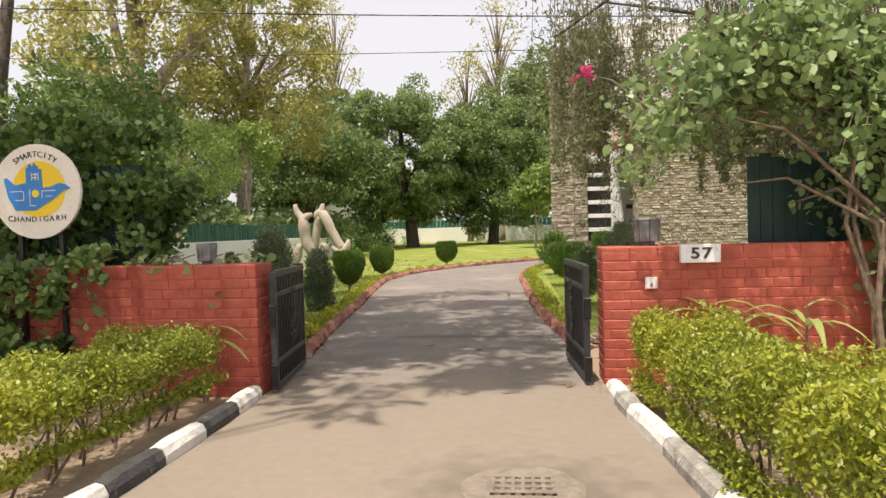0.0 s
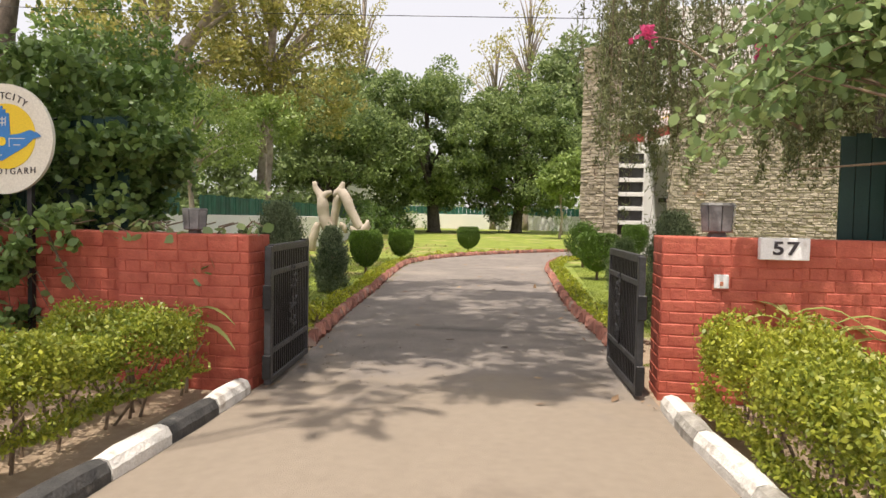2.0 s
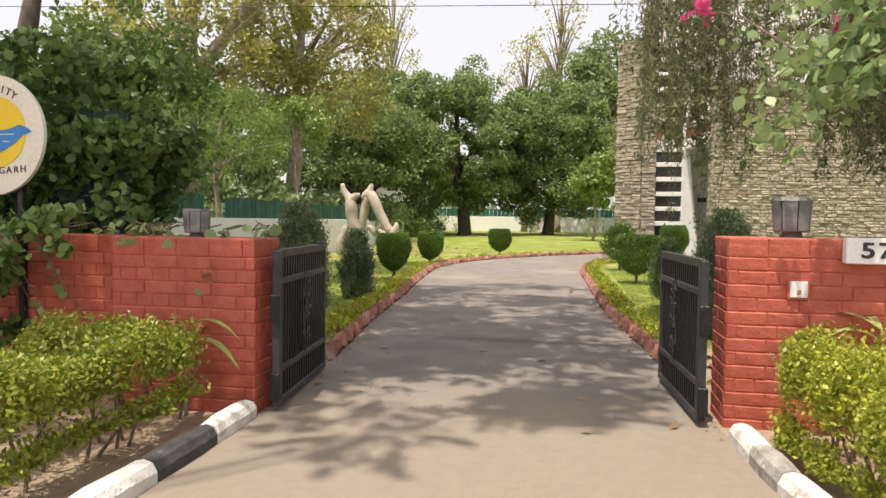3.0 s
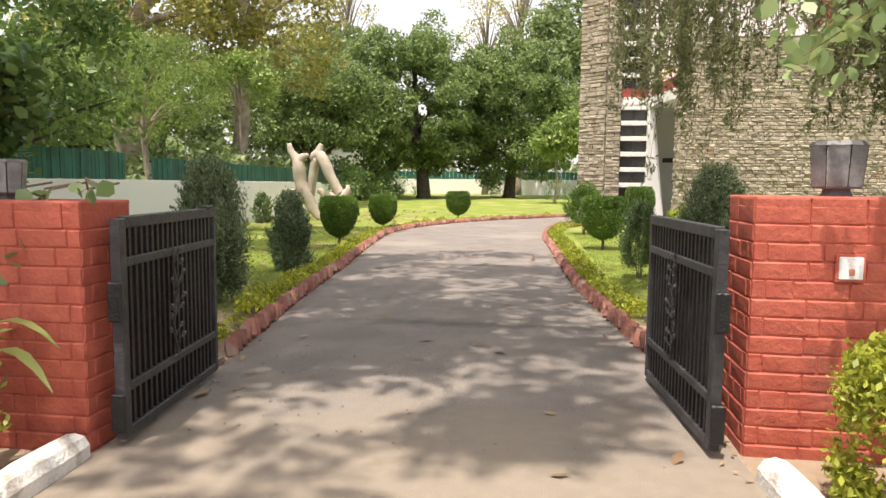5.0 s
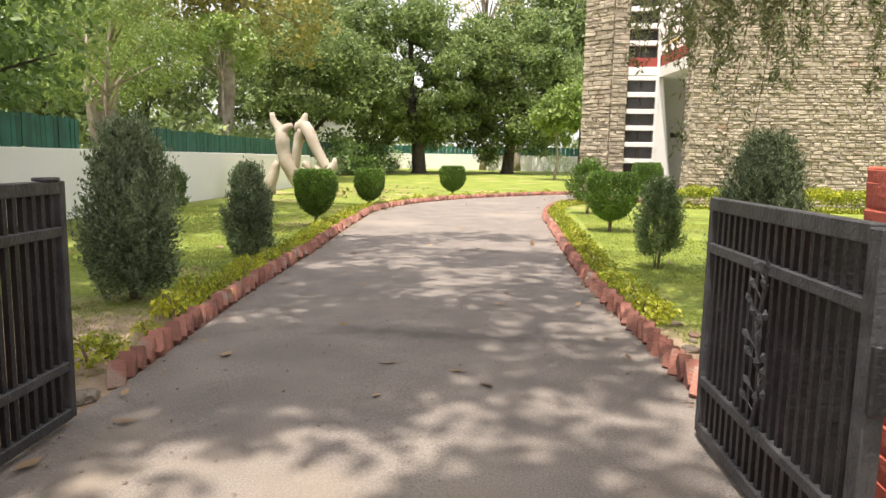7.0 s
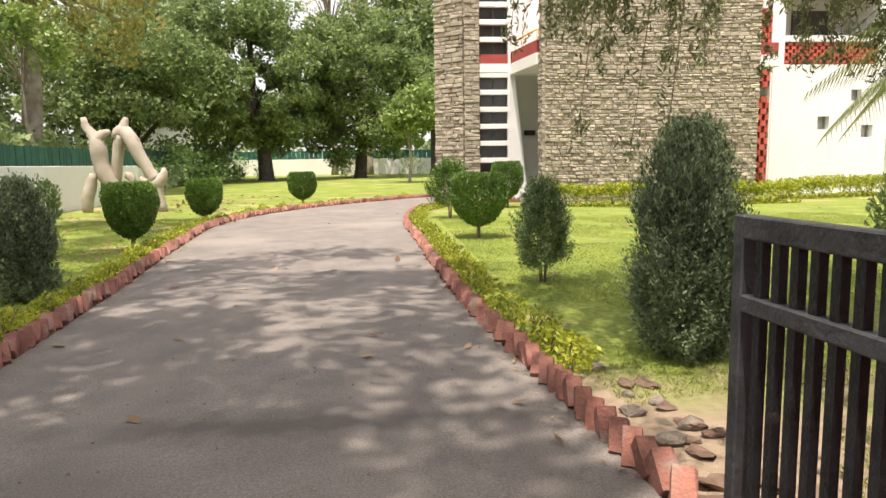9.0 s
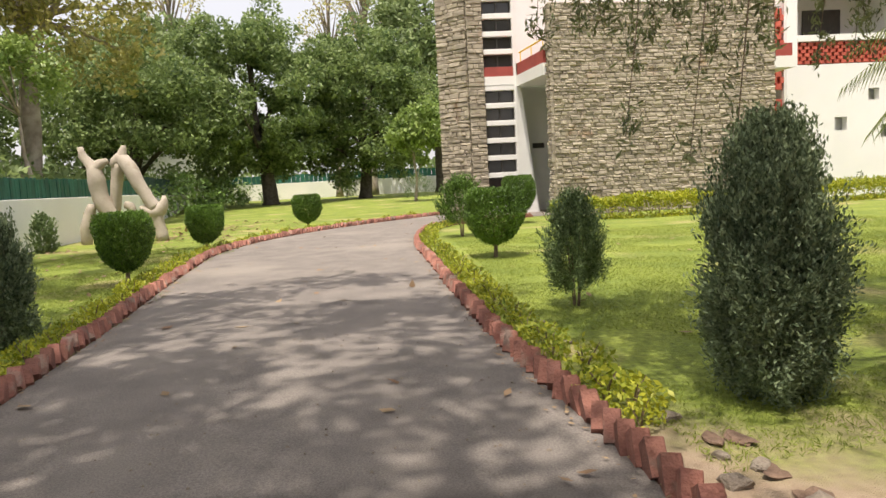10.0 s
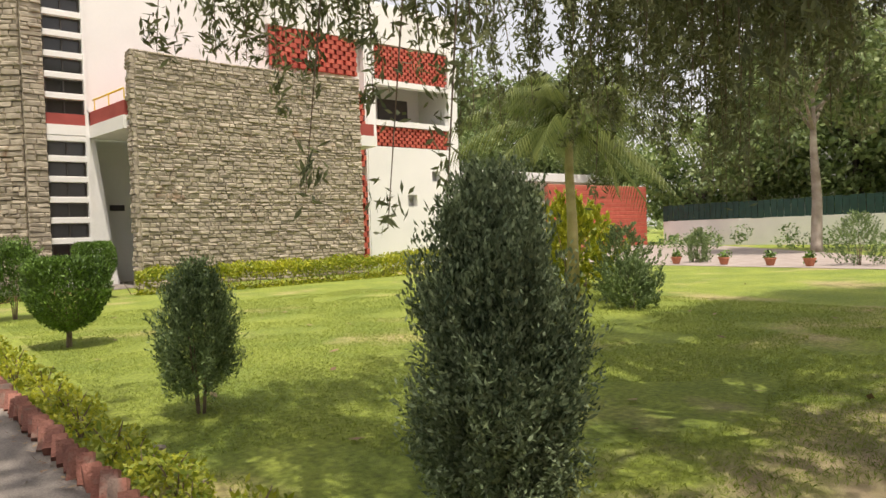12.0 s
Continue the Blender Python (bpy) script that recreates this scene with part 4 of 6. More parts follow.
def stone_face(wall, p0, p1, z0, z1, parts_to, sag=0.0, row=0.108, long=0.2):
    """Coursed rubble on a face from p0 to p1 (seen from its right-hand side)."""
    a, b = Vector(p0), Vector(p1)
    ln = (b - a).length
    rz = math.atan2(b.y - a.y, b.x - a.x)
    verts, faces = [], []
    z = z0
    count = 0
    while z < z1 - 0.03:
        h = min(row * RNG.uniform(0.72, 1.3), z1 - z)
        u = 0.0
        while u < ln - 0.02:
            w = min(long * RNG.uniform(0.5, 1.6), ln - u)
            if ln - u - w < 0.08:
                w = ln - u
            c = u + w / 2
            back = sag * 4 * (c / ln) * (1 - c / ln)
            tilt = sag * 4 * (1 - 2 * c / ln) / ln
            m = pose(*(a + (b - a) * (c / ln)).to_2d(), z + h / 2, 0, RNG.uniform(-4, 4), math.degrees(rz)) @ Matrix.Translation((0, back - 0.1 + RNG.uniform(-0.025, 0.025), 0)) @ pose(0, 0, 0, 0, 0, math.degrees(math.atan(tilt)))
            if u < parts_to[0] and z < parts_to[1] and count < 300:
                ob = new("stone", STONES[int(RNG.integers(len(STONES)))])
                ob.parent = wall
                ob.matrix_basis = m @ Matrix.Diagonal(((w - 0.012) / 0.22, 1, (h - 0.012) / 0.135, 1))
                count += 1
            else:
                o = len(verts)
                for x, y, zz in piece_verts(w - 0.012, 0.16, h - 0.012, 0.022, 0.013):
                    verts.append(m @ Vector((x, y, zz)))
                faces += [tuple(o + k for k in f) for f in PIECE_FACES]
            u += w
        z += h
    if verts:
        tagged(link_mesh("stonework", verts, faces, M_STONES, wall), kind="stuff")


screen = empty("wall_stone_screen", 0, 0, 0, "curved free-standing wall of coursed rubble stone", "wall", kind="structure")
bm = bmesh.new()
N = 16
ring = []
for k in range(N + 1):
    x = 5.9 + (12.4 - 5.9) * k / N
    back = 0.28 * 4 * (k / N) * (1 - k / N)
    ring.append((bm.verts.new((x, 25.94 + back, 0)), bm.verts.new((x, 25.94 + back, 5.97)), bm.verts.new((x, 26.35 + back, 5.97)), bm.verts.new((x, 26.35 + back, 0))))
for r0, r1 in zip(ring, ring[1:]):
    for k in range(3):
        bm.faces.new((r0[k], r1[k], r1[k + 1], r0[k + 1]))
bm.faces.new(ring[0])
bm.faces.new(ring[-1][::-1])
part("mortar_core", bm, M_MORTAR, screen)
tower = empty("wall_stone_tower", 0, 0, 0, "tall stair tower wall of coursed rubble stone", "wall", kind="structure")
part("mortar_core", boxes((3.84, 4.30, HY - 0.16, HY + 0.5, 0, 9.4)), M_MORTAR, tower)
part("mortar_core", boxes((3.0, 3.83, HY + 0.62, HY + 1.1, 0, 8.2)), M_MORTAR, tower)

# ---- buildings beyond ----
lodge = empty("lodge", 24.6, 36, 0, "low white lodge with flat roof and glazed front", "building")


def lp(name, bm, mat, label=""):
    ob = part(name, bm, mat, lodge, label)
    ob.matrix_parent_inverse = lodge.matrix_basis.inverted()
    return ob


lp("roof", boxes((24.2, 37.0, 35.6, 44, 4.0, 4.5), bevel=0.02), M_WHITE)
for b in ((24.8, 25.2, 36.2, 43.5, 0, 4.0), (26.7, 27.6, 36.2, 36.4, 0, 4.0), (31, 36.8, 36.2, 36.4, 0, 4.0), (25.2, 36.8, 43.3, 43.5, 0, 4.0)):
    lp("wall", boxes(b), M_WHITE)
lp("glazed_front", boxes((27.62, 30.98, 36.28, 36.32, 0, 3.0)), M_GLASS)
lp("blue_door", boxes((25.25, 26.65, 36.28, 36.34, 0, 2.9)), material("blue_grey_door", (0.12, 0.2, 0.24), (0.16, 0.25, 0.3), 0.5, 3.0, 0.1), "blue-grey glazed door")
for x in (27.62, 28.7, 29.8, 30.9):
    lp("mullion", boxes((x, x + 0.08, 36.2, 36.27, 0, 3.0)), M_WHITE)
lp("fascia", boxes((27.4, 32, 36.02, 36.12, 3.0, 3.5), bevel=0.01), material("fascia_green", (0.3, 0.4, 0.12), (0.36, 0.45, 0.16), 0.5, 3.0, 0.1), "green lettered fascia board")
tx = text_mesh("lettering", "RECEPTION", 0.36, M_INK, lodge, pose(5.0, -0.0, 3.25, 90, 0, 0))
red_wall = empty("wall_red_garden", 0, 0, 0, "red brick garden screen wall", "wall", kind="structure")
part("masonry", boxes((27.6, 36.2, 32.0, 32.3, 0, 3.5), bevel=0.02), material("plain_red_brick", (0.38, 0.11, 0.07), (0.46, 0.15, 0.10), 0.9, 3.0, 0.5, 12.0), red_wall)
cm = piece_mesh("course", 8.6, 0.03, 0.2, 0.02, M_JALI)
for k in range(15):
    ob = new("brick_course", cm)
    ob.parent = red_wall
    ob.matrix_basis = pose(31.9, 31.99, 0.15 + k * 0.225)
# tree shade on this white wall is painted in by the dimmed plaster
wall_line("wall_east", (36.5, 31.0, 0), (33.0, -4.0, 0), -0.1, 1.4, 0.2, M_WHITEDIM, "white garden boundary wall, colour dimmed for tree shade")
# darker green stands in for the trees' shade on this fence
fence_line((36.4, 31.0, 0), (32.95, -4.0, 0), 1.4, 2.3, "green fence above the east wall, darkened for tree shade", 0.35, M_GREENDK)
nb = empty("neighbour_house", 46, 26, 0, "pale neighbouring house with red-tiled balcony, behind trees", "house")
part("wall", boxes((-2, 6, -9, 5, 0, 9)), M_WHITE, nb)
part("roof", boxes((-2.4, 6.4, -9.4, 5.4, 9, 9.3)), M_BAND, nb)
part("balcony", boxes((-2.9, -2.01, -6, -2.5, 4.6, 5.5), bevel=0.02), M_WHITEDIM, nb)
for y in (-7.5, -5, -2, 1.5):
    part("window", boxes((-2.03, -1.98, y, y + 1.2, 5.8, 7.3)), M_GLASS, nb)
nw = empty("neighbour_house", -22, 60, 0, "pale pink neighbouring house beyond the fence", "house")
part("wall", boxes((0, 8, 0, 6, 0, 5.0)), M_WHITE, nw)
part("roof", boxes((-0.3, 8.3, -0.3, 6.3, 5.0, 5.3)), M_BAND, nw)
kv = [(18.6, 8, 0.012), (18.4, 26, 0.012), (24, 36, 0.03), (36.0, 36, 0.03), (36.0, 28, 0.02), (24.3, 15.5, 0.012), (22.0, 6, 0.012)]
tagged(link_mesh("terrace_path", kv, [tuple(range(len(kv)))[::-1]], M_PATH), "pinkish paved path beside the lawn", "path", kind="structure")
cable_bm = bmesh.new()
for h0, h1, sag in ((5.75, 4.35, 0.25), (4.9, 4.1, 0.15)):
    pts = [(-14 + 28 * k / 24, 12, h0 + (h1 - h0) * (k / 24) - sag * 4 * (k / 24) * (1 - k / 24) + (0.55 if h0 > 5 else 0.2) * (1 - k / 24)) for k in range(25)]
    tube(cable_bm, pts, [0.011 if h0 > 5 else 0.006] * 25, 5)
tagged(part("overhead_cable", cable_bm, M_IRON), "two thin black overhead service cables", "cable")

# ---- garden shrubs ----
def cup_bush(x, y, h, r, label, mat=M_TOPIARY):
    """Clipped cup-shaped topiary on a short stem."""
    t = empty("topiary_bush", x, y, 0, label, "bush", "clipped bushes along the drive")
    bm = bmesh.new()
    tube(bm, [(0, 0, -0.05), (0.01, 0.0, h * 0.15), (0, 0.01, h * 0.35)], [0.035, 0.03, 0.02], 7)
    for k in range(7):
        a = k * math.tau / 7
        tube(bm, [(0, 0, h * 0.16), (math.cos(a) * r * 0.5, math.sin(a) * r * 0.5, h * 0.5)], [0.014, 0.006], 5)
    part("stem", bm, M_STEM, t)
    n = 22000
    z = RNG.uniform(0.0, 1.0, n) ** 0.8
    a = RNG.uniform(0, math.tau, n)
    lean = RNG.uniform(0, math.tau)
    dent = np.array([noise.noise((math.cos(u) * 2.2 + x, math.sin(u) * 2.2 + y, w * 3.0)) for u, w in zip(a, z)])
    prof = r * (1 - (1 - np.clip(z / 0.62, 0, 1)) ** 2.0) ** 0.55 * np.where(z > 0.84, np.sqrt(np.clip(1 - ((z - 0.84) / 0.2) ** 2 * 0.45, 0, 1)), 1.0)
    prof = np.maximum(prof, 0.05) * (1 + 0.16 * dent + 0.05 * np.cos(a - lean))
    lid = RNG.uniform(size=n) < 0.22
    z = np.where(lid, 0.985 + 0.04 * dent, z)
    k = np.where(lid, 0.8 * np.sqrt(RNG.uniform(size=n)), 1.0 - 0.5 * RNG.uniform(0, 1, n) ** 1.8)
    prof = np.where(lid, r, prof)
    pts = np.stack([np.cos(a) * prof * k, np.sin(a) * prof * k, h * (0.2 + 0.8 * z) + RNG.normal(size=n) * 0.016], 1)
    leaf_mesh("foliage", pts, mat, 0.04, t, 0.4, up=0.9, out_from=(0, 0, h * 0.4), lit=0.3)
    return t


def column_bush(x, y, h, r, label, n=9000, leaf=0.06, mat=M_THUJA, stem=0.1, top=0.75, shaggy=0.12):
    """Upright feathery shrub, egg-shaped, with sprays and gaps."""
    t = empty("column_shrub", x, y, 0, label, "shrub", "upright shrubs on the lawn")
    bm = bmesh.new()
    for k in range(4):
        a = k * 1.7
        tube(bm, [(math.cos(a) * 0.02, math.sin(a) * 0.02, -0.05), (math.cos(a) * 0.05, math.sin(a) * 0.05, h * 0.3), (math.cos(a) * r * 0.3, math.sin(a) * r * 0.3, h * 0.7)], [0.009 * h, 0.006 * h, 0.003], 6)
    part("stem", bm, M_STEM, t)
    ns = n // 26
    z = RNG.uniform(0, 1, ns)
    prof = np.sin(np.pi * np.clip(0.26 + 0.735 * z ** 1.05, 0, 1)) ** top
    a = RNG.uniform(0, math.tau, ns)
    k = RNG.uniform(0.35, 1.0, ns) ** 0.5
    dent = np.array([noise.noise((math.cos(u) * 2.1, math.sin(u) * 2.1, w * h * 5.5)) for u, w in zip(a, z)])
    k = k * np.where(dent < -0.06, 0.7, 1.0 + 0.2 * dent)
    rr = r * prof * k * (1 + shaggy * np.sin(a * 3 + z * 9))
    base = np.stack([np.cos(a) * rr, np.sin(a) * rr, h * (stem + (1 - stem) * z)], 1)
    dirs = np.stack([np.cos(a) * 0.55, np.sin(a) * 0.55, np.full(ns, 1.0)], 1) + RNG.normal(size=(ns, 3)) * 0.25
    s = RNG.uniform(-0.5, 0.6, (ns, 26, 1))
    pts = base[:, None, :] + dirs[:, None, :] * s * (0.2 * h / 1.4) + RNG.normal(size=(ns, 26, 3)) * 0.011
    leaf_mesh("foliage", pts.reshape(-1, 3), mat, leaf, t, 0.36, up=1.1, out_from=(0, 0, h * 0.4), lit=0.5)
    return t


LAB_CUP = "clipped cup-shaped green bush on a short stem"
cup_bush(2.6, 16.8, 1.02, 0.46, LAB_CUP)
cup_bush(-2.55, 16.2, 0.96, 0.36, LAB_CUP)
cup_bush(-2.7, 20.85, 0.92, 0.38, LAB_CUP)
cup_bush(-1.31, 26.6, 0.98, 0.42, LAB_CUP)
cup_bush(4.4, 24.0, 1.2, 0.42, LAB_CUP)
column_bush(2.55, 20.9, 1.22, 0.5, "loose rounded grey-green bush leaning over the edging", 15000, 0.045, M_TOPIARY, 0.28, 0.55)
column_bush(2.94, 9.98, 1.34, 0.32, "tall dark egg-shaped thuja shrub on the lawn", 90000, 0.029, M_THUJA, 0.05, 0.6, shaggy=0.08)
column_bush(2.67, 12.65, 0.98, 0.27, "small open feathery shrub on a thin stem", 24000, 0.028, M_BUSH, 0.2, 0.55, shaggy=0.12)
column_bush(-2.05, 9.8, 1.38, 0.33, "tall dark egg-shaped thuja shrub behind the gate", 50000, 0.036, M_THUJA, 0.1, 0.6)
column_bush(-2.17, 12.45, 1.05, 0.27, "dark upright thuja shrub on the lawn", 30000, 0.036, M_THUJA, 0.05, 0.5)
for x, y, h, r in ((10.1, 14.6, 1.15, 0.55), (8.9, 15.6, 0.95, 0.5), (9.3, 13.9, 0.7, 0.4), (19.9, 14.7, 1.3, 0.7), (20.1, 19.2, 1.0, 0.4), (22.5, 27.0, 1.3, 0.6), (-6.9, 23.0, 0.9, 0.3), (-6.8, 19.2, 0.9, 0.25), (3.0, 52.0, 1.7, 1.1), (-1.0, 56.0, 1.6, 1.3)):
    column_bush(x, y, h, r, "loose leafy rose-like shrub at the lawn edge", 6500, 0.055, M_BUSH, 0.05, 0.5)
for x, y, h, r in ((10.7, 16.3, 1.7, 0.7), (11.8, 16.8, 1.6, 0.8)):
    column_bush(x, y, h, r, "yellow-green croton shrub under the palm", 3800, 0.13, M_BORDER, 0.1, 0.5)


def leafy_strip(name, pts, width, h, mat, leaf, per_m, label, category, low=0.0, lumpy=0.15, kind=""):
    """A hedge along a line: leaves over its top and sides."""
    line = resample([Vector(p) for p in pts], 0.05)
    n = int(per_m * len(line) * 0.05)
    i = RNG.integers(0, len(line), n)
    c = np.array([(line[k][0].x, line[k][0].y) for k in i])
    d = np.array([(-line[k][1].y, line[k][1].x) for k in i])
    a = RNG.uniform(-0.15 * math.pi, 1.15 * math.pi, n)
    lump = 1 + lumpy * np.array([noise.noise((p[0] * 2.2, p[1] * 2.2, 3.0)) + 0.6 * noise.noise((p[0] * 6, p[1] * 6, 9.0)) for p in c]) * 1.6
    k = RNG.uniform(0.72, 1.05, n)
    off = np.sign(np.cos(a)) * np.abs(np.cos(a)) ** 0.5 * width / 2 * k * lump
    z = low + (h - low) * np.clip(0.35 + 0.65 * np.sign(np.sin(a)) * np.abs(np.sin(a)) ** 0.5, 0, 1) * k * lump
    p = np.stack([c[:, 0] + d[:, 0] * off, c[:, 1] + d[:, 1] * off, np.maximum(z, 0.02)], 1)
    p[:, :2] += RNG.normal(size=(n, 2)) * 0.015
    t = empty(name, 0, 0, 0, label, category, kind=kind)
    leaf_mesh("foliage", p, mat, leaf, t, 0.55, up=0.8)
    return t, line


def stems(t, line, spread, h, every=0.16):
    bm = bmesh.new()
    for p, d in resample([q for q, _ in line], every):
        for k in range(2):
            o = Vector((RNG.uniform(-spread, spread), RNG.uniform(-spread, spread), 0)) * 0.35
            e = p + o * 2.2 + Vector((RNG.uniform(-0.15, 0.15), RNG.uniform(-0.15, 0.15), h))
            tube(bm, [p + o + Vector((0, 0, -0.05)), (p + o).lerp(e, 0.5) + Vector((RNG.uniform(-0.04, 0.04), RNG.uniform(-0.04, 0.04), 0)), e], [0.011, 0.009, 0.004], 5)
    tagged(part("stemwork", bm, M_STEM, t), kind="stuff")


LAB_H = "golden-green clipped street hedge on bare stems"
t, ln = leafy_strip("street_hedge", [(-1.33, 5.7, 0), (-1.35, 4.4, 0), (-1.5, 1.8, 0)], 0.75, 0.66, M_HEDGE, 0.031, 16000, LAB_H, "hedge", 0.22, 0.3)
stems(t, ln, 0.4, 0.4)
t, ln = leafy_strip("street_hedge", [(2.72, 6.05, 0), (2.78, 4.6, 0), (3.1, 1.6, 0)], 0.68, 0.64, M_HEDGE, 0.031, 17000, LAB_H, "hedge", 0.12, 0.3)
stems(t, ln, 0.3, 0.38)
t, ln = leafy_strip("house_hedge", [(5.3, 24.3, 0), (7.5, 23.6, 0), (12.4, 23.9, 0)], 0.7, 0.6, M_BORDER, 0.075, 1900, "low clipped yellow-green hedge before the stone wall", "hedge", 0.02, 0.12)
stems(t, ln, 0.3, 0.35, 0.4)
t, ln = leafy_strip("house_hedge", [(12.9, 25.2, 0), (17.0, 26.4, 0)], 0.7, 0.62, M_BORDER, 0.075, 1700, "low clipped yellow-green hedge before the white wall", "hedge", 0.02, 0.12)
stems(t, ln, 0.3, 0.35, 0.4)
BORDER = []
for k in range(7):
    n = 230
    a, q = RNG.uniform(0, math.tau, n), np.sqrt(RNG.uniform(0, 1, n))
    pts = np.stack([np.cos(a) * q * 0.13, np.sin(a) * q * 0.15, 0.02 + (0.17 - 0.1 * q) * RNG.uniform(0.25, 1.0, n)], 1)
    ob = leaf_mesh("border_plant", pts, M_BORDER, 0.034, None, 0.5, up=0.8)
    BORDER.append(ob.data)
    bpy.data.objects.remove(ob)


bm = bmesh.new()
for a in (0.3, 2.2, 4.4):
    tube(bm, [(0, 0, -0.02), (math.cos(a) * 0.02, math.sin(a) * 0.02, 0.06), (math.cos(a) * 0.07, math.sin(a) * 0.07, 0.14)], [0.007, 0.005, 0.002], 5)
ob = part("stem", bm, M_STEM)
BORDER_STEM = ob.data
bpy.data.objects.remove(ob)


def border(line, off, y0, y1, step, keep):
    for p, d in resample([q for q in line if y0 < q.y < y1], step):
        if RNG.uniform() > keep:
            continue
        ob = new("border_plant")
        ob.empty_display_size = 0.1
        new("foliage", BORDER[int(RNG.integers(7))]).parent = ob
        new("stem", BORDER_STEM).parent = ob
        k = RNG.uniform(0.8, 1.45)
        ob.matrix_basis = pose(p.x + off * RNG.uniform(0.85, 1.25), p.y, ground_z(p.y), 0, 0, RNG.uniform(0, 360)) @ Matrix.Diagonal((k, k, k * RNG.uniform(0.7, 1.25), 1))
        tagged(ob, "low yellow-green border plant beside the brick edging", "plant", "border plants along the drive")


border(LEFT, -0.27, 7.6, 30, 0.18, 0.8)
border(RIGHT, 0.25, 9.3, 25, 0.21, 0.74)

# strap-leaved plants before the east wall
for x, y, n, h in ((3.02, 6.3, 7, 0.92), (3.3, 6.25, 8, 0.85), (3.8, 6.25, 7, 1.0), (-1.2, 5.9, 6, 0.8)):
    t = empty("lily_plant", x, y, 0, "strap-leaved lily plant with yellowing leaves", "plant")
    bm = bmesh.new()
    tube(bm, [(0, 0, -0.02), (0.01, 0, h * 0.7)], [0.015, 0.008], 6)
    part("stalk", bm, M_STEM, t)
    for k in range(n):
        a = k * 2.4 + RNG.uniform(-0.3, 0.3)
        ln_ = h * RNG.uniform(0.4, 0.65)
        z0 = h * RNG.uniform(0.45, 0.75)
        v, f = [], []
        for s in range(6):
            q = s / 5
            w = 0.035 * math.sin(math.pi * (0.12 + 0.86 * q))
            rr, zz = ln_ * q, z0 + ln_ * (0.75 * q - 0.95 * q * q)
            for e in (-1, 0, 1):
                v.append((math.cos(a) * rr - math.sin(a) * w * e, math.sin(a) * rr + math.cos(a) * w * e, zz + (0.008 if e else 0)))
        for s in range(5):
            for e in range(2):
                f.append((s * 3 + e, s * 3 + e + 1, s * 3 + e + 4, s * 3 + e + 3))
        link_mesh("leaf", v, f, M_CANE, t, smooth=True)

# bougainvillea over the east wall
t = empty("bougainvillea", 4.38, 6.25, 0, "sprawling bougainvillea with pale green leaves and few pink bracts", "climber")
bm = bmesh.new()
for k in range(9):
    a = k * 0.7
    s = Vector((RNG.uniform(-0.12, 0.2), RNG.uniform(-0.1, 0.1), -0.05))
    e = Vector((RNG.uniform(-1.9, 0.8), RNG.uniform(-0.2, 0.7), RNG.uniform(1.5, 2.6)))
    tube(bm, [s, s + Vector((RNG.uniform(-0.06, 0.06), 0.05, 0.7)), s + Vector((RNG.uniform(-0.2, 0.1), 0.1, 1.4)), s.lerp(e, 0.6) + Vector((0.1, 0, 0.75)), e], [0.03, 0.026, 0.02, 0.012, 0.004], 6)
tagged(part("stemwork", bm, M_STEM, t), kind="stuff")
arch = bmesh.new()
lv = []
for k in range(118):
    u = RNG.uniform() if k < 84 else RNG.uniform(0.7, 1.0)
    ex = -2.05 + 3.2 * u
    low = 1.75 + 0.3 * min(1.0, u / 0.35) if u < 0.5 else 0.75
    e = Vector((ex, RNG.uniform(-0.35, 0.75), RNG.uniform(low, 2.5 + 0.9 * min(1.0, u * 2.2))))
    s0 = Vector((0.1 + 0.5 * (u - 0.5), 0.15, min(e.z + 0.2, RNG.uniform(2.0, 2.6)) if u < 0.6 else RNG.uniform(0.7, 1.8)))
    top = s0.lerp(e, 0.55) + Vector((0, 0, 0.25 + 0.35 * (1 - u) * RNG.uniform(0.4, 1.2)))
    ps = smooth_line([s0, top, e], 0.12)
    tube(arch, ps, [0.009 - 0.006 * i / (len(ps) - 1) for i in range(len(ps))], 5)
    for i, p in enumerate(ps):
        if u < 0.5 and (p.x > -1.05 and p.x < -0.42) and p.z < 2.0:
            continue
        for c in range(7):
            lv.append(tuple(p + Vector((RNG.normal() * 0.085, RNG.normal() * 0.085, RNG.normal() * 0.07 - 0.02))))
tagged(part("shootwork", arch, M_STEM, t), kind="stuff")
leaf_mesh("foliage", lv, M_BOUG, 0.092, t, 0.72, up=0.0, droop=0.35, lit=0.9, broad=True)
for x, y, z in ((-2.15, 1.6, 3.03), (-1.38, 0.7, 2.62)):
    bm = bmesh.new()
    tube(bm, [(-1.2, 0.4, 2.0), (x * 0.8 - 0.2, y * 0.8, z - 0.15), (x, y, z)], [0.012, 0.008, 0.004], 5)
    part("shoot", bm, M_STEM, t)
    pl = np.linspace((-1.2, 0.4, 2.0), (x, y, z - 0.06), 34) + RNG.normal(size=(34, 3)) * 0.05
    leaf_mesh("shoot_leaves", pl, M_BOUG, 0.08, t, 0.7, broad=True)
    leaf_mesh("flower", np.asarray((x, y, z)) + RNG.normal(size=(45, 3)) * 0.045, M_PINK, 0.06, t, 0.8, label="pink bracts")

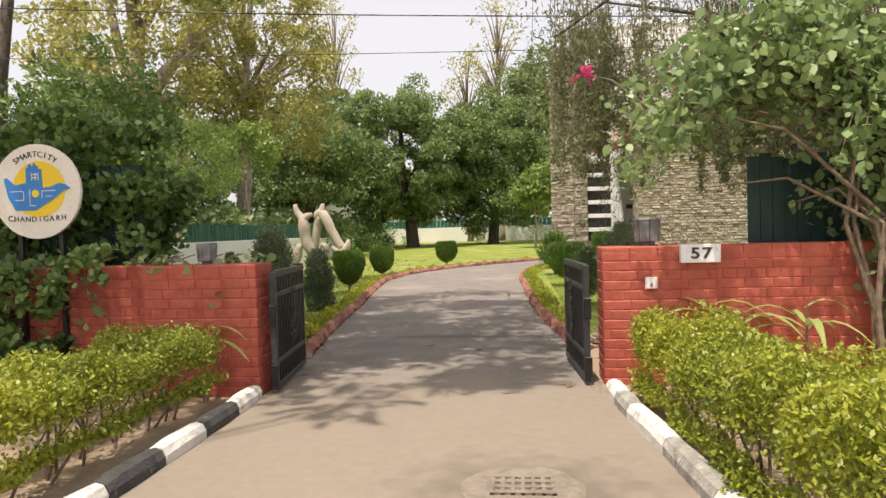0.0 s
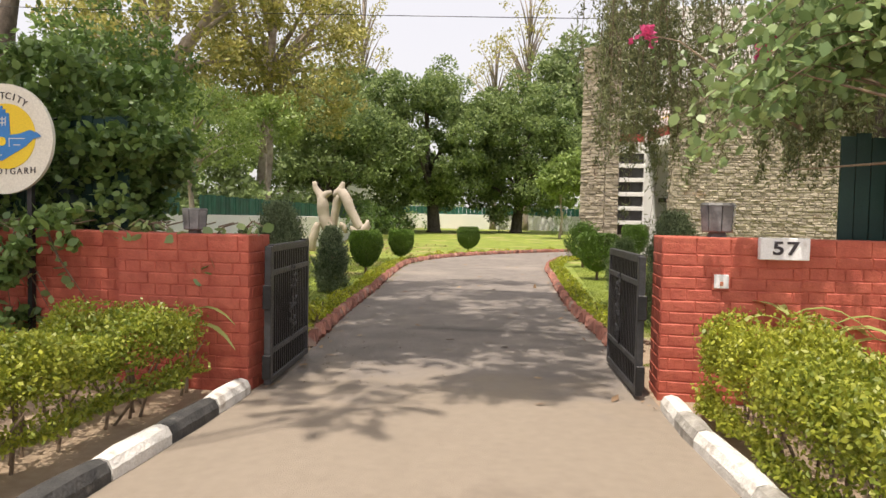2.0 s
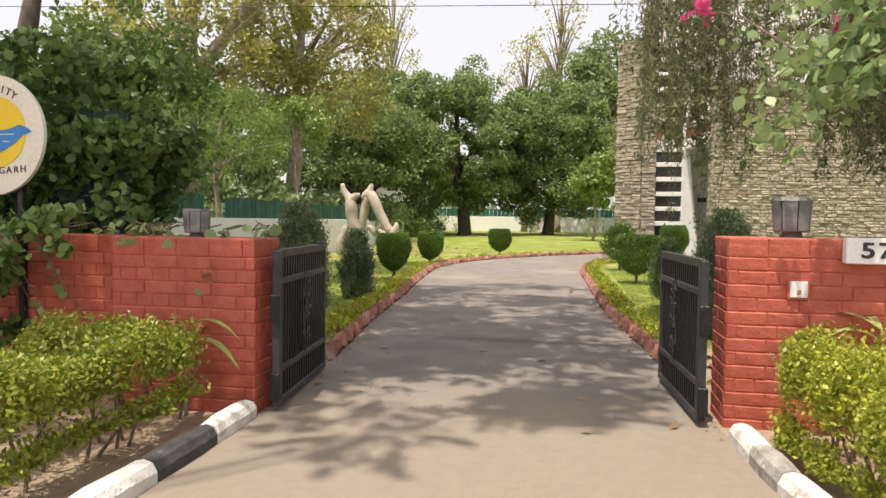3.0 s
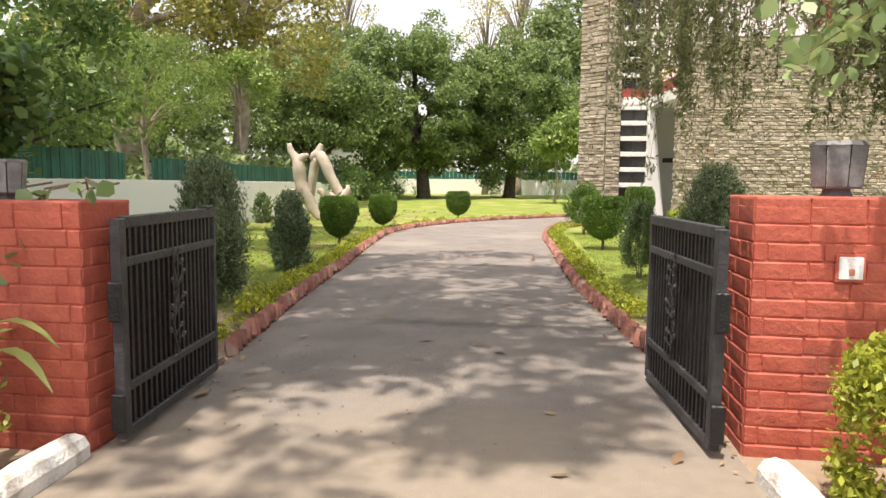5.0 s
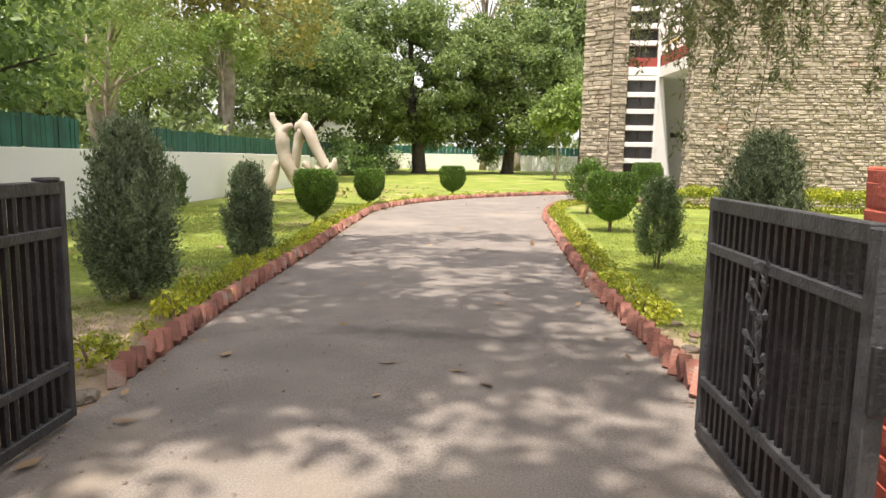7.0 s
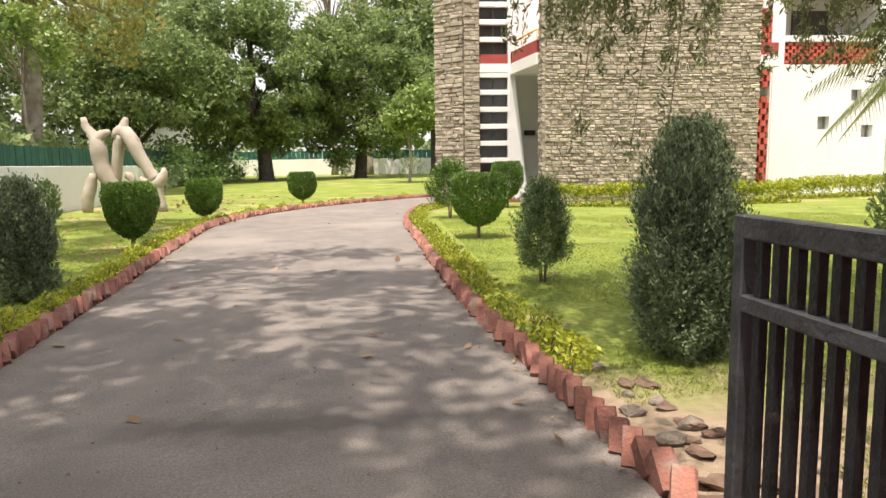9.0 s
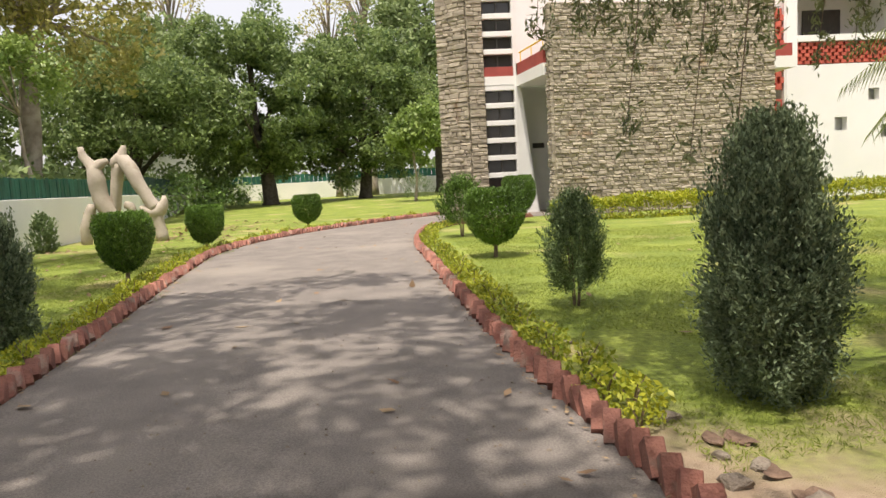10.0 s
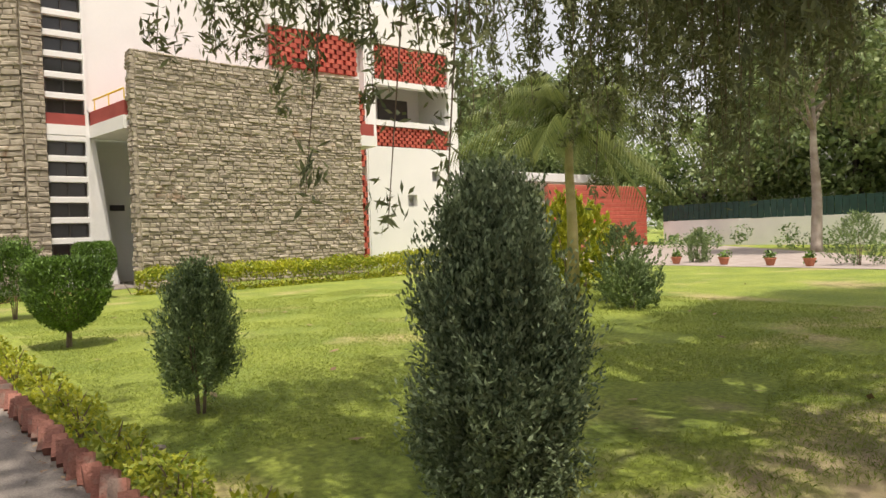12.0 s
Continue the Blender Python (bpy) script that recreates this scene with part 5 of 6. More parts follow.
# creeper over the west wall
t = empty("creeper", -3.0, 6.5, 0, "dense dark creeper over the wall and boards", "climber")
cs, rs = [], []
for k in range(150):
    x = RNG.uniform(-2.4, 0.85)
    top_ = 2.75 - 0.25 * abs(math.sin(x * 3))
    cs.append((x, RNG.uniform(0.05, 0.9), RNG.uniform(1.15, top_) if x < 0.6 else RNG.uniform(1.15, 2.2)))
    rs.append(RNG.uniform(0.14, 0.28))
for k in range(26):
    cs.append((RNG.uniform(0.35, 1.2), RNG.uniform(0.1, 0.9), RNG.uniform(1.4, 2.55)))
    rs.append(RNG.uniform(0.1, 0.22))
leaf_mesh("foliage", clump_points(cs, rs, 95, 0.85, 0.2), M_CREEPER, 0.08, t, 0.75, up=0.1, broad=True)
cs = [(RNG.uniform(-2.2, 0.35), RNG.uniform(-0.75, -0.3), RNG.uniform(0.1, 0.75)) for k in range(40)]
leaf_mesh("low_foliage", clump_points(cs, [0.16] * 40, 60, 0.7, 0.2), M_CREEPER, 0.085, t, 0.8, up=0.2, broad=True)
cs = [(RNG.uniform(-1.2, 0.85), RNG.uniform(-0.62, -0.45), RNG.uniform(0.55, 1.28)) for k in range(34)]
leaf_mesh("hanging_foliage", clump_points(cs, [0.12] * 34, 34, 0.9, 0.2), M_CREEPER, 0.08, t, 0.75, up=0.1, broad=True)
bm = bmesh.new()
vine_pts = []
for k in range(26):
    x = RNG.uniform(-1.0, 2.1)
    p0 = Vector((x, -0.25 - 0.0, 1.2))
    e = p0 + Vector((RNG.uniform(-0.1, 0.5), RNG.uniform(-0.25, -0.05), RNG.uniform(-0.7, 0.15)))
    mid = p0.lerp(e, 0.5) + Vector((0, -0.1, 0.06))
    tube(bm, [p0 + Vector((0, 0.25, 0.03)), p0, mid, e], [0.006, 0.006, 0.005, 0.003], 5)
    for q in np.linspace(0, 1, 9):
        vine_pts.append((p0.lerp(e, q) + Vector((RNG.uniform(-0.05, 0.05), -0.08, RNG.uniform(-0.04, 0.06)))))
part("vines", bm, M_STEM, t)
leaf_mesh("vine_leaves", [tuple(v) for v in vine_pts], M_BOUG, 0.085, t, 0.75, broad=True)

# ---- weeping tree by the lawn ----
t = empty("weeping_tree", 4.82, 8.85, 0, "weeping tree with dark trunk and long hanging leafy twigs", "tree")
bm = bmesh.new()
tube(bm, [(0, 0, -0.1), (0.02, 0, 0.2), (-0.05, 0.05, 1.8), (0.1, -0.05, 3.6), (0.0, 0.1, 5.5), (0.1, 0, 7.0)], [0.26, 0.19, 0.16, 0.13, 0.09, 0.03], 10)
part("trunk", bm, M_BARKD, t, smooth=True)
bm = bmesh.new()
tw = bmesh.new()
lp_ = []
for k in range(165):
    a = RNG.uniform(0, math.tau)
    rr = 0.5 + 3.6 * math.sqrt(RNG.uniform())
    x, y = math.cos(a) * rr, math.sin(a) * rr
    if 4.75 + x < 1.75 or 9.0 + y < 7.3:
        continue
    ztop = 4.9 - 0.07 * rr * rr + RNG.uniform(-0.6, 1.2)
    zbot = RNG.uniform(2.05, 3.2) if RNG.uniform() < 0.86 else RNG.uniform(1.45, 2.1)
    if 9 + y > 11.6:
        zbot += 0.4 * max(0.0, rr - 2)
    zbot = min(zbot, ztop - 0.4)
    top = Vector((x, y, ztop))
    if k % 6 == 0:
        s = Vector((0.03, 0, RNG.uniform(2.6, 5.0)))
        tube(bm, [s, s.lerp(top, 0.5) + Vector((0, 0, 0.5)), top + Vector((0, 0, 0.1))], [0.05, 0.03, 0.01], 6)
    sway = Vector((RNG.uniform(-0.35, 0.35), RNG.uniform(-0.35, 0.35), 0))
    bot = Vector((x, y, zbot)) + sway
    mid = top.lerp(bot, 0.45) + sway * 0.2
    tube(tw, [top, mid, bot], [0.006, 0.005, 0.002], 4, False)
    nl = int(150 * (ztop - zbot))
    nn = max(3, int(5 * (ztop - zbot)))
    q = np.clip((np.floor(RNG.uniform(0, 1, nl) ** 0.75 * nn) + 0.5 + 0.22 * RNG.normal(size=nl)) / nn, 0, 1)
    base = np.where(q[:, None] < 0.5, np.asarray(top) + (np.asarray(mid) - np.asarray(top)) * q[:, None] * 2, np.asarray(mid) + (np.asarray(bot) - np.asarray(mid)) * (q[:, None] * 2 - 1))
    side = np.sin(q[:, None] * 23 + k) * 0.05
    lp_.append(base + RNG.normal(size=(nl, 3)) * np.array([0.05, 0.05, 0.03]) * (0.5 + 1.1 * np.sin(q[:, None] * 3.0)) + np.array([1, 0.4, 0]) * side)
for k in range(190):
    if k >= 90:
        x, y, ztop, zbot = RNG.uniform(-0.7, 2.2), RNG.uniform(0.5, 3.2), RNG.uniform(3.6, 5.2), RNG.uniform(1.75, 2.8)
    elif k < 42:
        x, y, ztop, zbot = RNG.uniform(-2.75, -1.2), RNG.uniform(0.8, 3.0), RNG.uniform(4.2, 5.4), RNG.uniform(1.95, 2.9)
    else:
        x, y, ztop, zbot = RNG.uniform(-1.5, 1.4), RNG.uniform(-0.5, 1.3), RNG.uniform(3.4, 5.0), RNG.uniform(1.9, 2.7)
    top, bot = Vector((x, y, ztop)), Vector((x + RNG.uniform(-0.2, 0.2), y + RNG.uniform(-0.2, 0.2), zbot))
    tube(tw, [top, top.lerp(bot, 0.5) + Vector((RNG.uniform(-0.1, 0.1), 0, 0)), bot], [0.006, 0.005, 0.002], 4, False)
    nb_ = int(10 * (ztop - zbot))
    for j in range(nb_):
        c = np.asarray(top.lerp(bot, 0.15 + 0.85 * (j + RNG.uniform()) / nb_))
        dd = RNG.normal(size=3) * np.array([0.10, 0.10, 0.04])
        q = RNG.uniform(0, 1, (22, 1))
        lp_.append(c + dd * q + np.array([0, 0, -0.10]) * q * q + RNG.normal(size=(22, 3)) * 0.024)
for k in range(12):
    x, y = RNG.uniform(0.2, 2.6), RNG.uniform(0.9, 3.4)
    top, bot = Vector((x, y, 3.6)), Vector((x + RNG.uniform(-0.2, 0.2), y, RNG.uniform(1.3, 1.95)))
    tube(tw, [top, top.lerp(bot, 0.5) + Vector((RNG.uniform(-0.1, 0.1), 0, 0)), bot], [0.006, 0.005, 0.002], 4, False)
    q = np.clip((np.floor(RNG.uniform(0, 1, (220, 1)) * 9) + 0.5 + 0.22 * RNG.normal(size=(220, 1))) / 9, 0, 1)
    lp_.append(np.asarray(top) + (np.asarray(bot) - np.asarray(top)) * q + RNG.normal(size=(220, 3)) * np.array([0.045, 0.045, 0.03]))
for hx, hy, hz in ((2.72, 10.3, 0.72), (2.3, 10.6, 1.35), (2.62, 10.5, 1.2)):
    top, bot = Vector((hx - 4.75 + 0.2, hy - 9, 4.2)), Vector((hx - 4.75, hy - 9, hz))
    tube(tw, [top, top.lerp(bot, 0.5) + Vector((0.08, 0, 0)), bot], [0.006, 0.005, 0.002], 4, False)
    q = np.concatenate([RNG.uniform(0.3, 0.85, 160), RNG.uniform(0.95, 1.0, 40)])
    lp_.append(np.asarray(top) + (np.asarray(bot) - np.asarray(top)) * q[:, None] + RNG.normal(size=(len(q), 3)) * 0.04)
tagged(part("branchwork", bm, M_BARKD, t, smooth=True), kind="stuff")
tagged(part("twigwork", tw, M_STEM, t), kind="stuff")
leaf_mesh("hanging_leaves", np.concatenate(lp_), M_WEEP, 0.066, t, 0.26, up=0.0, droop=0.8, lit=0.4)
cs = shell_centres((0, 0.3, 6.2), 3.4, 3.4, 1.6, 80, -0.4)
leaf_mesh("crown", clump_points(cs, [0.7] * len(cs), 130), M_WEEP, 0.11, t, 0.3)

# palm
t = empty("palm", 9.16, 14.86, 0, "slender feathery palm with yellowish trunk", "palm")
bm = bmesh.new()
tube(bm, [(0, 0, -0.05), (0.02, 0, 1.2), (0, 0.02, 2.1), (0.02, 0, 2.75)], [0.11, 0.08, 0.07, 0.05], 10)
part("trunk", bm, M_PALMT, t, smooth=True)
for k in range(26):
    a = k * 2.399
    el = radians(12 + 74 * ((k * 7) % 26) / 25)
    L = RNG.uniform(1.5, 2.1)
    v, f = [], []
    pts = []
    for s in range(15):
        q = s / 14
        rr = L * math.cos(el) * q + L * 0.3 * q * q
        zz = 2.6 + L * (1.5 * math.sin(el) * q - 1.05 * q * q)
        pts.append(Vector((math.cos(a) * rr, math.sin(a) * rr, zz)))
    for i in range(1, 14):
        d = (pts[i + 1] - pts[i]).normalized() if i < 14 else d
        sd = d.cross(Vector((0, 0, 1))).normalized()
        for r_ in range(3):
            for e in (-1, 1):
                p = pts[i].lerp(pts[i + 1], r_ / 3)
                ll = 0.55 * math.sin(math.pi * (0.15 + 0.8 * i / 14))
                tip = p + sd * e * ll * 0.55 + d * ll * 0.45 - Vector((0, 0, ll * 0.85))
                o = len(v)
                v += [p - d * 0.01, p + d * 0.01, tip, p.lerp(tip, 0.5) + Vector((0, 0, 0.03))]
                f += [(o, o + 1, o + 3), (o + 1, o + 2, o + 3), (o, o + 3, o + 2)]
    bm = bmesh.new()
    tube(bm, pts, [0.014 * (1 - s / 16) for s in range(15)], 5)
    fr = part("frond_rib", bm, M_PALM, t)
    link_mesh("frond", v, f, M_PALM, fr)

# ---- trees ----
tree("mango_tree", (-6.5, 51.5, 0.2), 7.0, (-7.3, 51.5, 7.0), (5.2, 5.0, 6.0), 230, 0.95, 210, 0.27, M_MANGO, M_BARKD, 0.5, "large dense dark green mango tree on the lawn", 10, low=-0.95)
tree("mango_tree", (-0.5, 55.0, 0.25), 7.0, (-0.2, 55.0, 6.6), (5.0, 4.5, 5.9), 230, 0.95, 210, 0.27, M_MANGO, M_BARKD, 0.45, "large dense green mango tree near the far wall", 10, low=-0.9)
tree("mango_tree", (-13.0, 46.0, 0.2), 6.0, (-12.5, 46.0, 5.6), (5.0, 4.0, 3.6), 120, 1.05, 230, 0.25, M_MANGO, M_BARKD, 0.35, "spreading green tree with low layered crown", 9, low=-0.7)
tree("young_tree", (2.6, 45.0, 0.2), 4.0, (2.8, 45.0, 4.0), (1.5, 1.4, 1.9), 34, 0.6, 110, 0.26, M_BRIGHT, M_BARK, 0.09, "young bright green tree before the tower", 5, low=-0.9)
tree("background_tree", (5.5, 62.0, 0.3), 13.0, (5.0, 62.0, 10.5), (5.0, 4.5, 7.5), 110, 1.5, 190, 0.42, M_WOODS, M_BARKD, 0.5, "tall dark green tree behind the garden", 8, low=-0.9)
tree("background_tree", (-18.0, 62.0, 0.3), 12.0, (-17.5, 62.0, 9.0), (6.0, 4.5, 6.0), 100, 1.6, 180, 0.45, M_WOODS, M_BARKD, 0.5, "tall green tree behind the west fence", 8, low=-0.9)
tree("plane_tree", (-15.98, 30.4, 0), 13.0, (-15.8, 30.4, 11.0), (5.0, 4.5, 7.0), 190, 0.85, 85, 0.25, M_YELLOW, M_BARK, 0.58, "tall pale-barked tree with sparse yellowing leaves", 18, low=-0.75, fork=0.55, taper=(1.3, 1.0, 0.9, 0.7, 0.35),
     boughs=(([(0.1, 0, 6.6), (0.9, -0.2, 8.0), (2.2, -0.3, 9.6), (3.6, -0.2, 11.8), (4.4, 0, 14.0)], 0.3, 0.08), ([(0.1, 0, 8.0), (-0.8, 0.2, 10.0), (-1.4, 0.2, 13.0), (-2.2, 0.3, 16.0)], 0.3, 0.08), ([(0.2, 0, 10.5), (1.0, 0.3, 13.0), (1.4, 0.5, 16.5)], 0.22, 0.06)))
tree("plane_tree", (-13.5, 35.7, 0), 14.0, (-12.2, 35.7, 11.0), (4.4, 4.2, 7.5), 210, 0.85, 90, 0.25, M_YELLOW, M_BARK, 0.42, "tall straight tree with yellow and green leaves", 20, low=-0.75, fork=0.6, taper=(1.3, 1.0, 0.88, 0.62, 0.25),
     boughs=(([(0.5, 0, 7.0), (1.8, 0.1, 9.0), (3.4, 0.2, 12.0)], 0.18, 0.05), ([(0.5, 0, 8.0), (-0.6, 0.2, 10.5), (-1.6, 0.3, 14.0)], 0.18, 0.05)))
tree("leaning_tree", (-10.6, 30.5, 0), 4.6, (-10.9, 30.3, 5.3), (1.6, 1.4, 1.3), 26, 0.6, 90, 0.2, M_BRIGHT, M_BARK, 0.11, "thin pale-barked young tree before the fence", 6, low=-0.6)
tree("feathery_tree", (-8.7, 19.6, 0), 4.2, (-8.3, 19.4, 3.7), (1.7, 2.2, 1.4), 80, 0.42, 110, 0.12, M_BRIGHT, M_BARK, 0.1, "light green feathery tree leaning over the fence", 9, low=-0.8, aspect=0.3)
tree("feathery_tree", (-13.8, 26.5, 0), 5.5, (-13.8, 26.5, 4.8), (2.6, 2.6, 2.4), 100, 0.55, 160, 0.13, M_BRIGHT, M_BARK, 0.15, "light green feathery tree behind the fence", 9, low=-0.9, aspect=0.3)
tree("street_side_tree", (-7.9, 13.2, 0), 4.4, (-6.8, 13.2, 3.3), (1.5, 1.8, 1.9), 70, 0.5, 120, 0.13, M_CREEPER, M_BARKD, 0.16, "dense green tree inside the west wall", 8, low=-0.9)
for x, y, h, r in ((0.0, 66.0, 25.0, 3.2), (-16.0, 66.0, 25.0, 3.4), (-3.2, 68.0, 20, 2.6)):
    tree("bare_tall_tree", (x, y, 0.3), h * 0.95, (x, y, h * 0.68), (r, r, h * 0.30), 55, 0.9, 26, 0.3, M_YELLOW, M_BARK, 0.28, "tall slender half-bare tree against the sky", 45, low=-0.95, inner=0.2)
for x, y, r, h, m in ((24.0, 47.0, 4.0, 8.0, M_WOODS), (30.0, 50.0, 5.0, 9.0, M_WOODS), (40.0, 40.0, 4.5, 8.5, M_MANGO), (41.0, 31.0, 4.2, 8.0, M_MANGO), (40.0, 21.5, 3.6, 9.5, M_WOODS), (41.5, 12.0, 4.0, 9.0, M_BRIGHT), (39.0, 4.0, 5.0, 9.0, M_WOODS)):
    tree("background_tree", (x, y, 0), h * 0.8, (x, y, h * 0.55), (r, r, h * 0.45), 60, 1.3, 150, 0.36, m, M_BARKD, 0.3, "leafy green tree beyond the east wall", 7, low=-0.9)
tree("lawn_tree", (27.0, 18.6, 0), 6.5, (27.5, 18.6, 6.6), (3.8, 3.4, 2.8), 60, 1.0, 160, 0.26, M_WOODS, M_BARK, 0.2, "leaning pale-trunked tree by the paved path", 8, lean=(-0.5, 0), low=-0.6)

cs = [(RNG.uniform(29.5, 32.6), RNG.uniform(2, 29), RNG.uniform(0.2, 0.8)) for k in range(70)]
tagged(leaf_mesh("wall_shrubs", clump_points(cs, RNG.uniform(0.35, 0.6, len(cs)), 80), M_CREEPER, 0.15, None, 0.5), "dark low shrubs along the east wall", "shrubs", kind="stuff")
# far woods close the view
cs = []
for k in range(230):
    a = RNG.uniform(-1.25, 1.25)
    d = RNG.uniform(78, 100)
    cs.append((math.sin(a) * d * 1.1, math.cos(a) * d + 2, RNG.uniform(0.5, 9.5)))
tagged(leaf_mesh("far_woods", clump_points(cs, RNG.uniform(2.0, 3.4, len(cs)), 100), M_WOODS, 0.9, None, 0.6), "dense green wood beyond the garden", "woods", kind="stuff")
cs = [(RNG.uniform(-24, -10.5), RNG.uniform(24, 62), RNG.uniform(0.4, 2.6)) for k in range(170)]
tagged(leaf_mesh("west_thicket", clump_points(cs, RNG.uniform(0.8, 1.6, len(cs)), 110), M_WOODS, 0.32, None, 0.5), "thicket of green shrubs beyond the west fence", "shrubs", kind="stuff")
cs = [(RNG.uniform(-12, -7.6), RNG.uniform(34, 60), RNG.uniform(0.3, 2.0)) for k in range(60)]
tagged(leaf_mesh("shade_shrubs", clump_points(cs, RNG.uniform(0.5, 1.0, len(cs)), 90), M_CREEPER, 0.2, None, 0.5), "dark shrubs along the shaded wall", "shrubs", kind="stuff")

# street trees whose crowns shade the gate and the drive
tree("street_tree", (-6.8, 0.6, 0), 8.5, (-3.7, 6.2, 9.6), (4.0, 4.0, 1.7), 125, 0.75, 150, 0.2, M_MANGO, M_BARKD, 0.4, "large street tree spreading over the gateway", 14, low=-0.9, reach=0.25, limb=0.3)
tree("street_tree", (-5.4, -2.2, 0), 8.6, (-0.9, 4.4, 9.9), (2.0, 2.0, 1.1), 20, 0.6, 140, 0.2, M_MANGO, M_BARKD, 0.3, "sparse street tree reaching over the drive", 9, low=-0.8, reach=0.25, limb=0.3)
tree("garden_tree", (-8.2, 7.6, 0), 8.6, (-1.2, 8.6, 10.4), (3.0, 4.4, 1.5), 42, 0.75, 140, 0.2, M_MANGO, M_BARKD, 0.35, "tall shade tree beside the west wall", 12, low=-0.8, reach=0.25, limb=0.3)
tree("garden_tree", (9.9, 8.3, 0), 8.0, (10.2, 8.2, 9.2), (4.8, 2.4, 1.6), 150, 0.85, 150, 0.2, M_WEEP, M_BARKD, 0.35, "tall shade tree beside the lawn", 12, low=-0.8, reach=0.25, limb=0.3)
tree("garden_tree", (-9.6, 13.2, 0), 8.0, (-6.2, 15.2, 9.2), (3.0, 5.2, 1.5), 70, 0.75, 140, 0.2, M_MANGO, M_BARKD, 0.3, "tall shade tree outside the west fence", 12, low=-0.8, reach=0.25, limb=0.3)
for x, y, r, h in ((30, 41, 4, 12), (36.5, 38, 4, 12), (39.5, 22, 4, 11.5), (39, 13, 4, 11.5), (-20, 40, 4, 10), (-17, 49, 4, 11), (-19, 31, 3.5, 8), (33, 42, 4, 11), (38.5, 27, 3.2, 8), (38.5, 17, 3.2, 8.5), (37.5, 9.5, 3.4, 9)):
    tree("background_tree", (x + (0 if x < 36 else 0.8), y, 0), h * 0.8, (x + 0.5, y, h * 0.6), (r, r, h * 0.4), 65, 1.2, 150, 0.32, M_WOODS, M_BARKD, 0.25, "leafy green tree beyond the garden walls", 7, low=-0.9)

# ---- sculpture ----
bm = bmesh.new()
S = lambda pts, rad_: (lambda rad: tube(bm, smooth_line(pts, 0.12), list(np.interp(np.linspace(0, 1, len(smooth_line(pts, 0.12))), np.linspace(0, 1, len(rad)), rad)), 10))([1.05 * q for q in rad_])
S([(0.55, 0, 0.0), (0.2, 0.05, 0.25), (-0.05, 0.05, 0.7), (-0.28, 0.02, 1.2), (-0.34, 0, 1.7), (-0.42, 0, 2.05), (-0.62, 0, 2.3), (-0.66, 0, 2.55)], [0.1, 0.16, 0.2, 0.22, 0.2, 0.22, 0.12, 0.07])
S([(-0.4, 0, 1.95), (-0.2, 0, 2.1), (-0.02, 0, 2.16)], [0.17, 0.12, 0.07])
S([(-0.72, -0.05, 0.0), (-0.66, -0.05, 0.5), (-0.5, 0, 1.05)], [0.13, 0.16, 0.12])
S([(0.42, 0.08, 2.55), (0.36, 0.08, 2.4), (0.3, 0.05, 2.2)], [0.05, 0.1, 0.14])
S([(0.1, 0.05, 2.0), (0.28, 0.05, 2.22), (0.5, 0.0, 2.0), (0.75, -0.05, 1.5), (1.0, -0.08, 1.05), (1.12, -0.1, 0.85)], [0.12, 0.18, 0.19, 0.17, 0.15, 0.16])
S([(0.22, 0.05, 2.1), (0.14, 0.1, 1.6), (0.06, 0.12, 1.15), (0.02, 0.12, 0.8)], [0.13, 0.15, 0.15, 0.12])
S([(1.38, -0.1, 1.2), (1.34, -0.1, 0.95), (1.12, -0.1, 0.75), (0.88, -0.1, 0.82), (0.78, -0.1, 0.95)], [0.04, 0.13, 0.18, 0.13, 0.05])
S([(1.12, -0.1, 0.75), (1.2, -0.1, 0.35), (1.25, -0.1, 0.0)], [0.15, 0.13, 0.16])
S([(0.28, 0.1, 1.0), (0.42, 0.1, 0.95), (0.52, 0.08, 0.7)], [0.09, 0.12, 0.06])
for v in bm.verts:
    v.co += Vector((noise.noise(v.co * 4), noise.noise(v.co * 4 + Vector((5, 0, 0))), noise.noise(v.co * 4 + Vector((0, 7, 0))))) * 0.03
ob = part("sculpture", bm, M_PALE, None, smooth=True)
ob.matrix_basis = pose(-6.2, 25.3, 0)
tagged(ob, "pale branching abstract driftwood sculpture on the lawn", "sculpture")


# ---- pots ----
def pot(x, y, s=1.0):
    t = empty("flower_pot", x, y, 0.012, "red clay planter beside the paved path", "pot", "planters along the path")
    bm = bmesh.new()
    prof = [(0.10, 0), (0.13, 0.02), (0.19, 0.22), (0.21, 0.23), (0.21, 0.28), (0.18, 0.28), (0.17, 0.2), (0.0, 0.2)]
    rings = [[bm.verts.new((math.cos(k * math.tau / 14) * r * s, math.sin(k * math.tau / 14) * r * s, z * s)) for k in range(14)] for r, z in prof[:-1]]
    for r0, r1 in zip(rings, rings[1:]):
        for k in range(14):
            bm.faces.new((r0[k], r0[(k + 1) % 14], r1[(k + 1) % 14], r1[k]))
    bm.faces.new(rings[0][::-1])
    bm.faces.new(rings[-1])
    part("pot", bm, M_POT, t)
    d = RNG.normal(size=(120, 3)) * 0.09 * s + np.array([0, 0, 0.36 * s])
    leaf_mesh("plant", d, M_TOPIARY, 0.09, t)


for y in (15.6, 16.6, 17.9, 19.4, 13.0):
    pot(19.2, y, 0.75)
for x, y in ((18.6, 27.9), (19.3, 28.3), (20.1, 28.6), (25.6, 28.5), (26.3, 28.7), (27.1, 28.9)):
    pot(x, y, 1.2)


# ---- edging bricks along the drive ----
EDGES = [piece_mesh("edging_brick", 0.16, 0.085, 0.16, 0.012, M_EDGE, 0.009) for _ in range(4)]


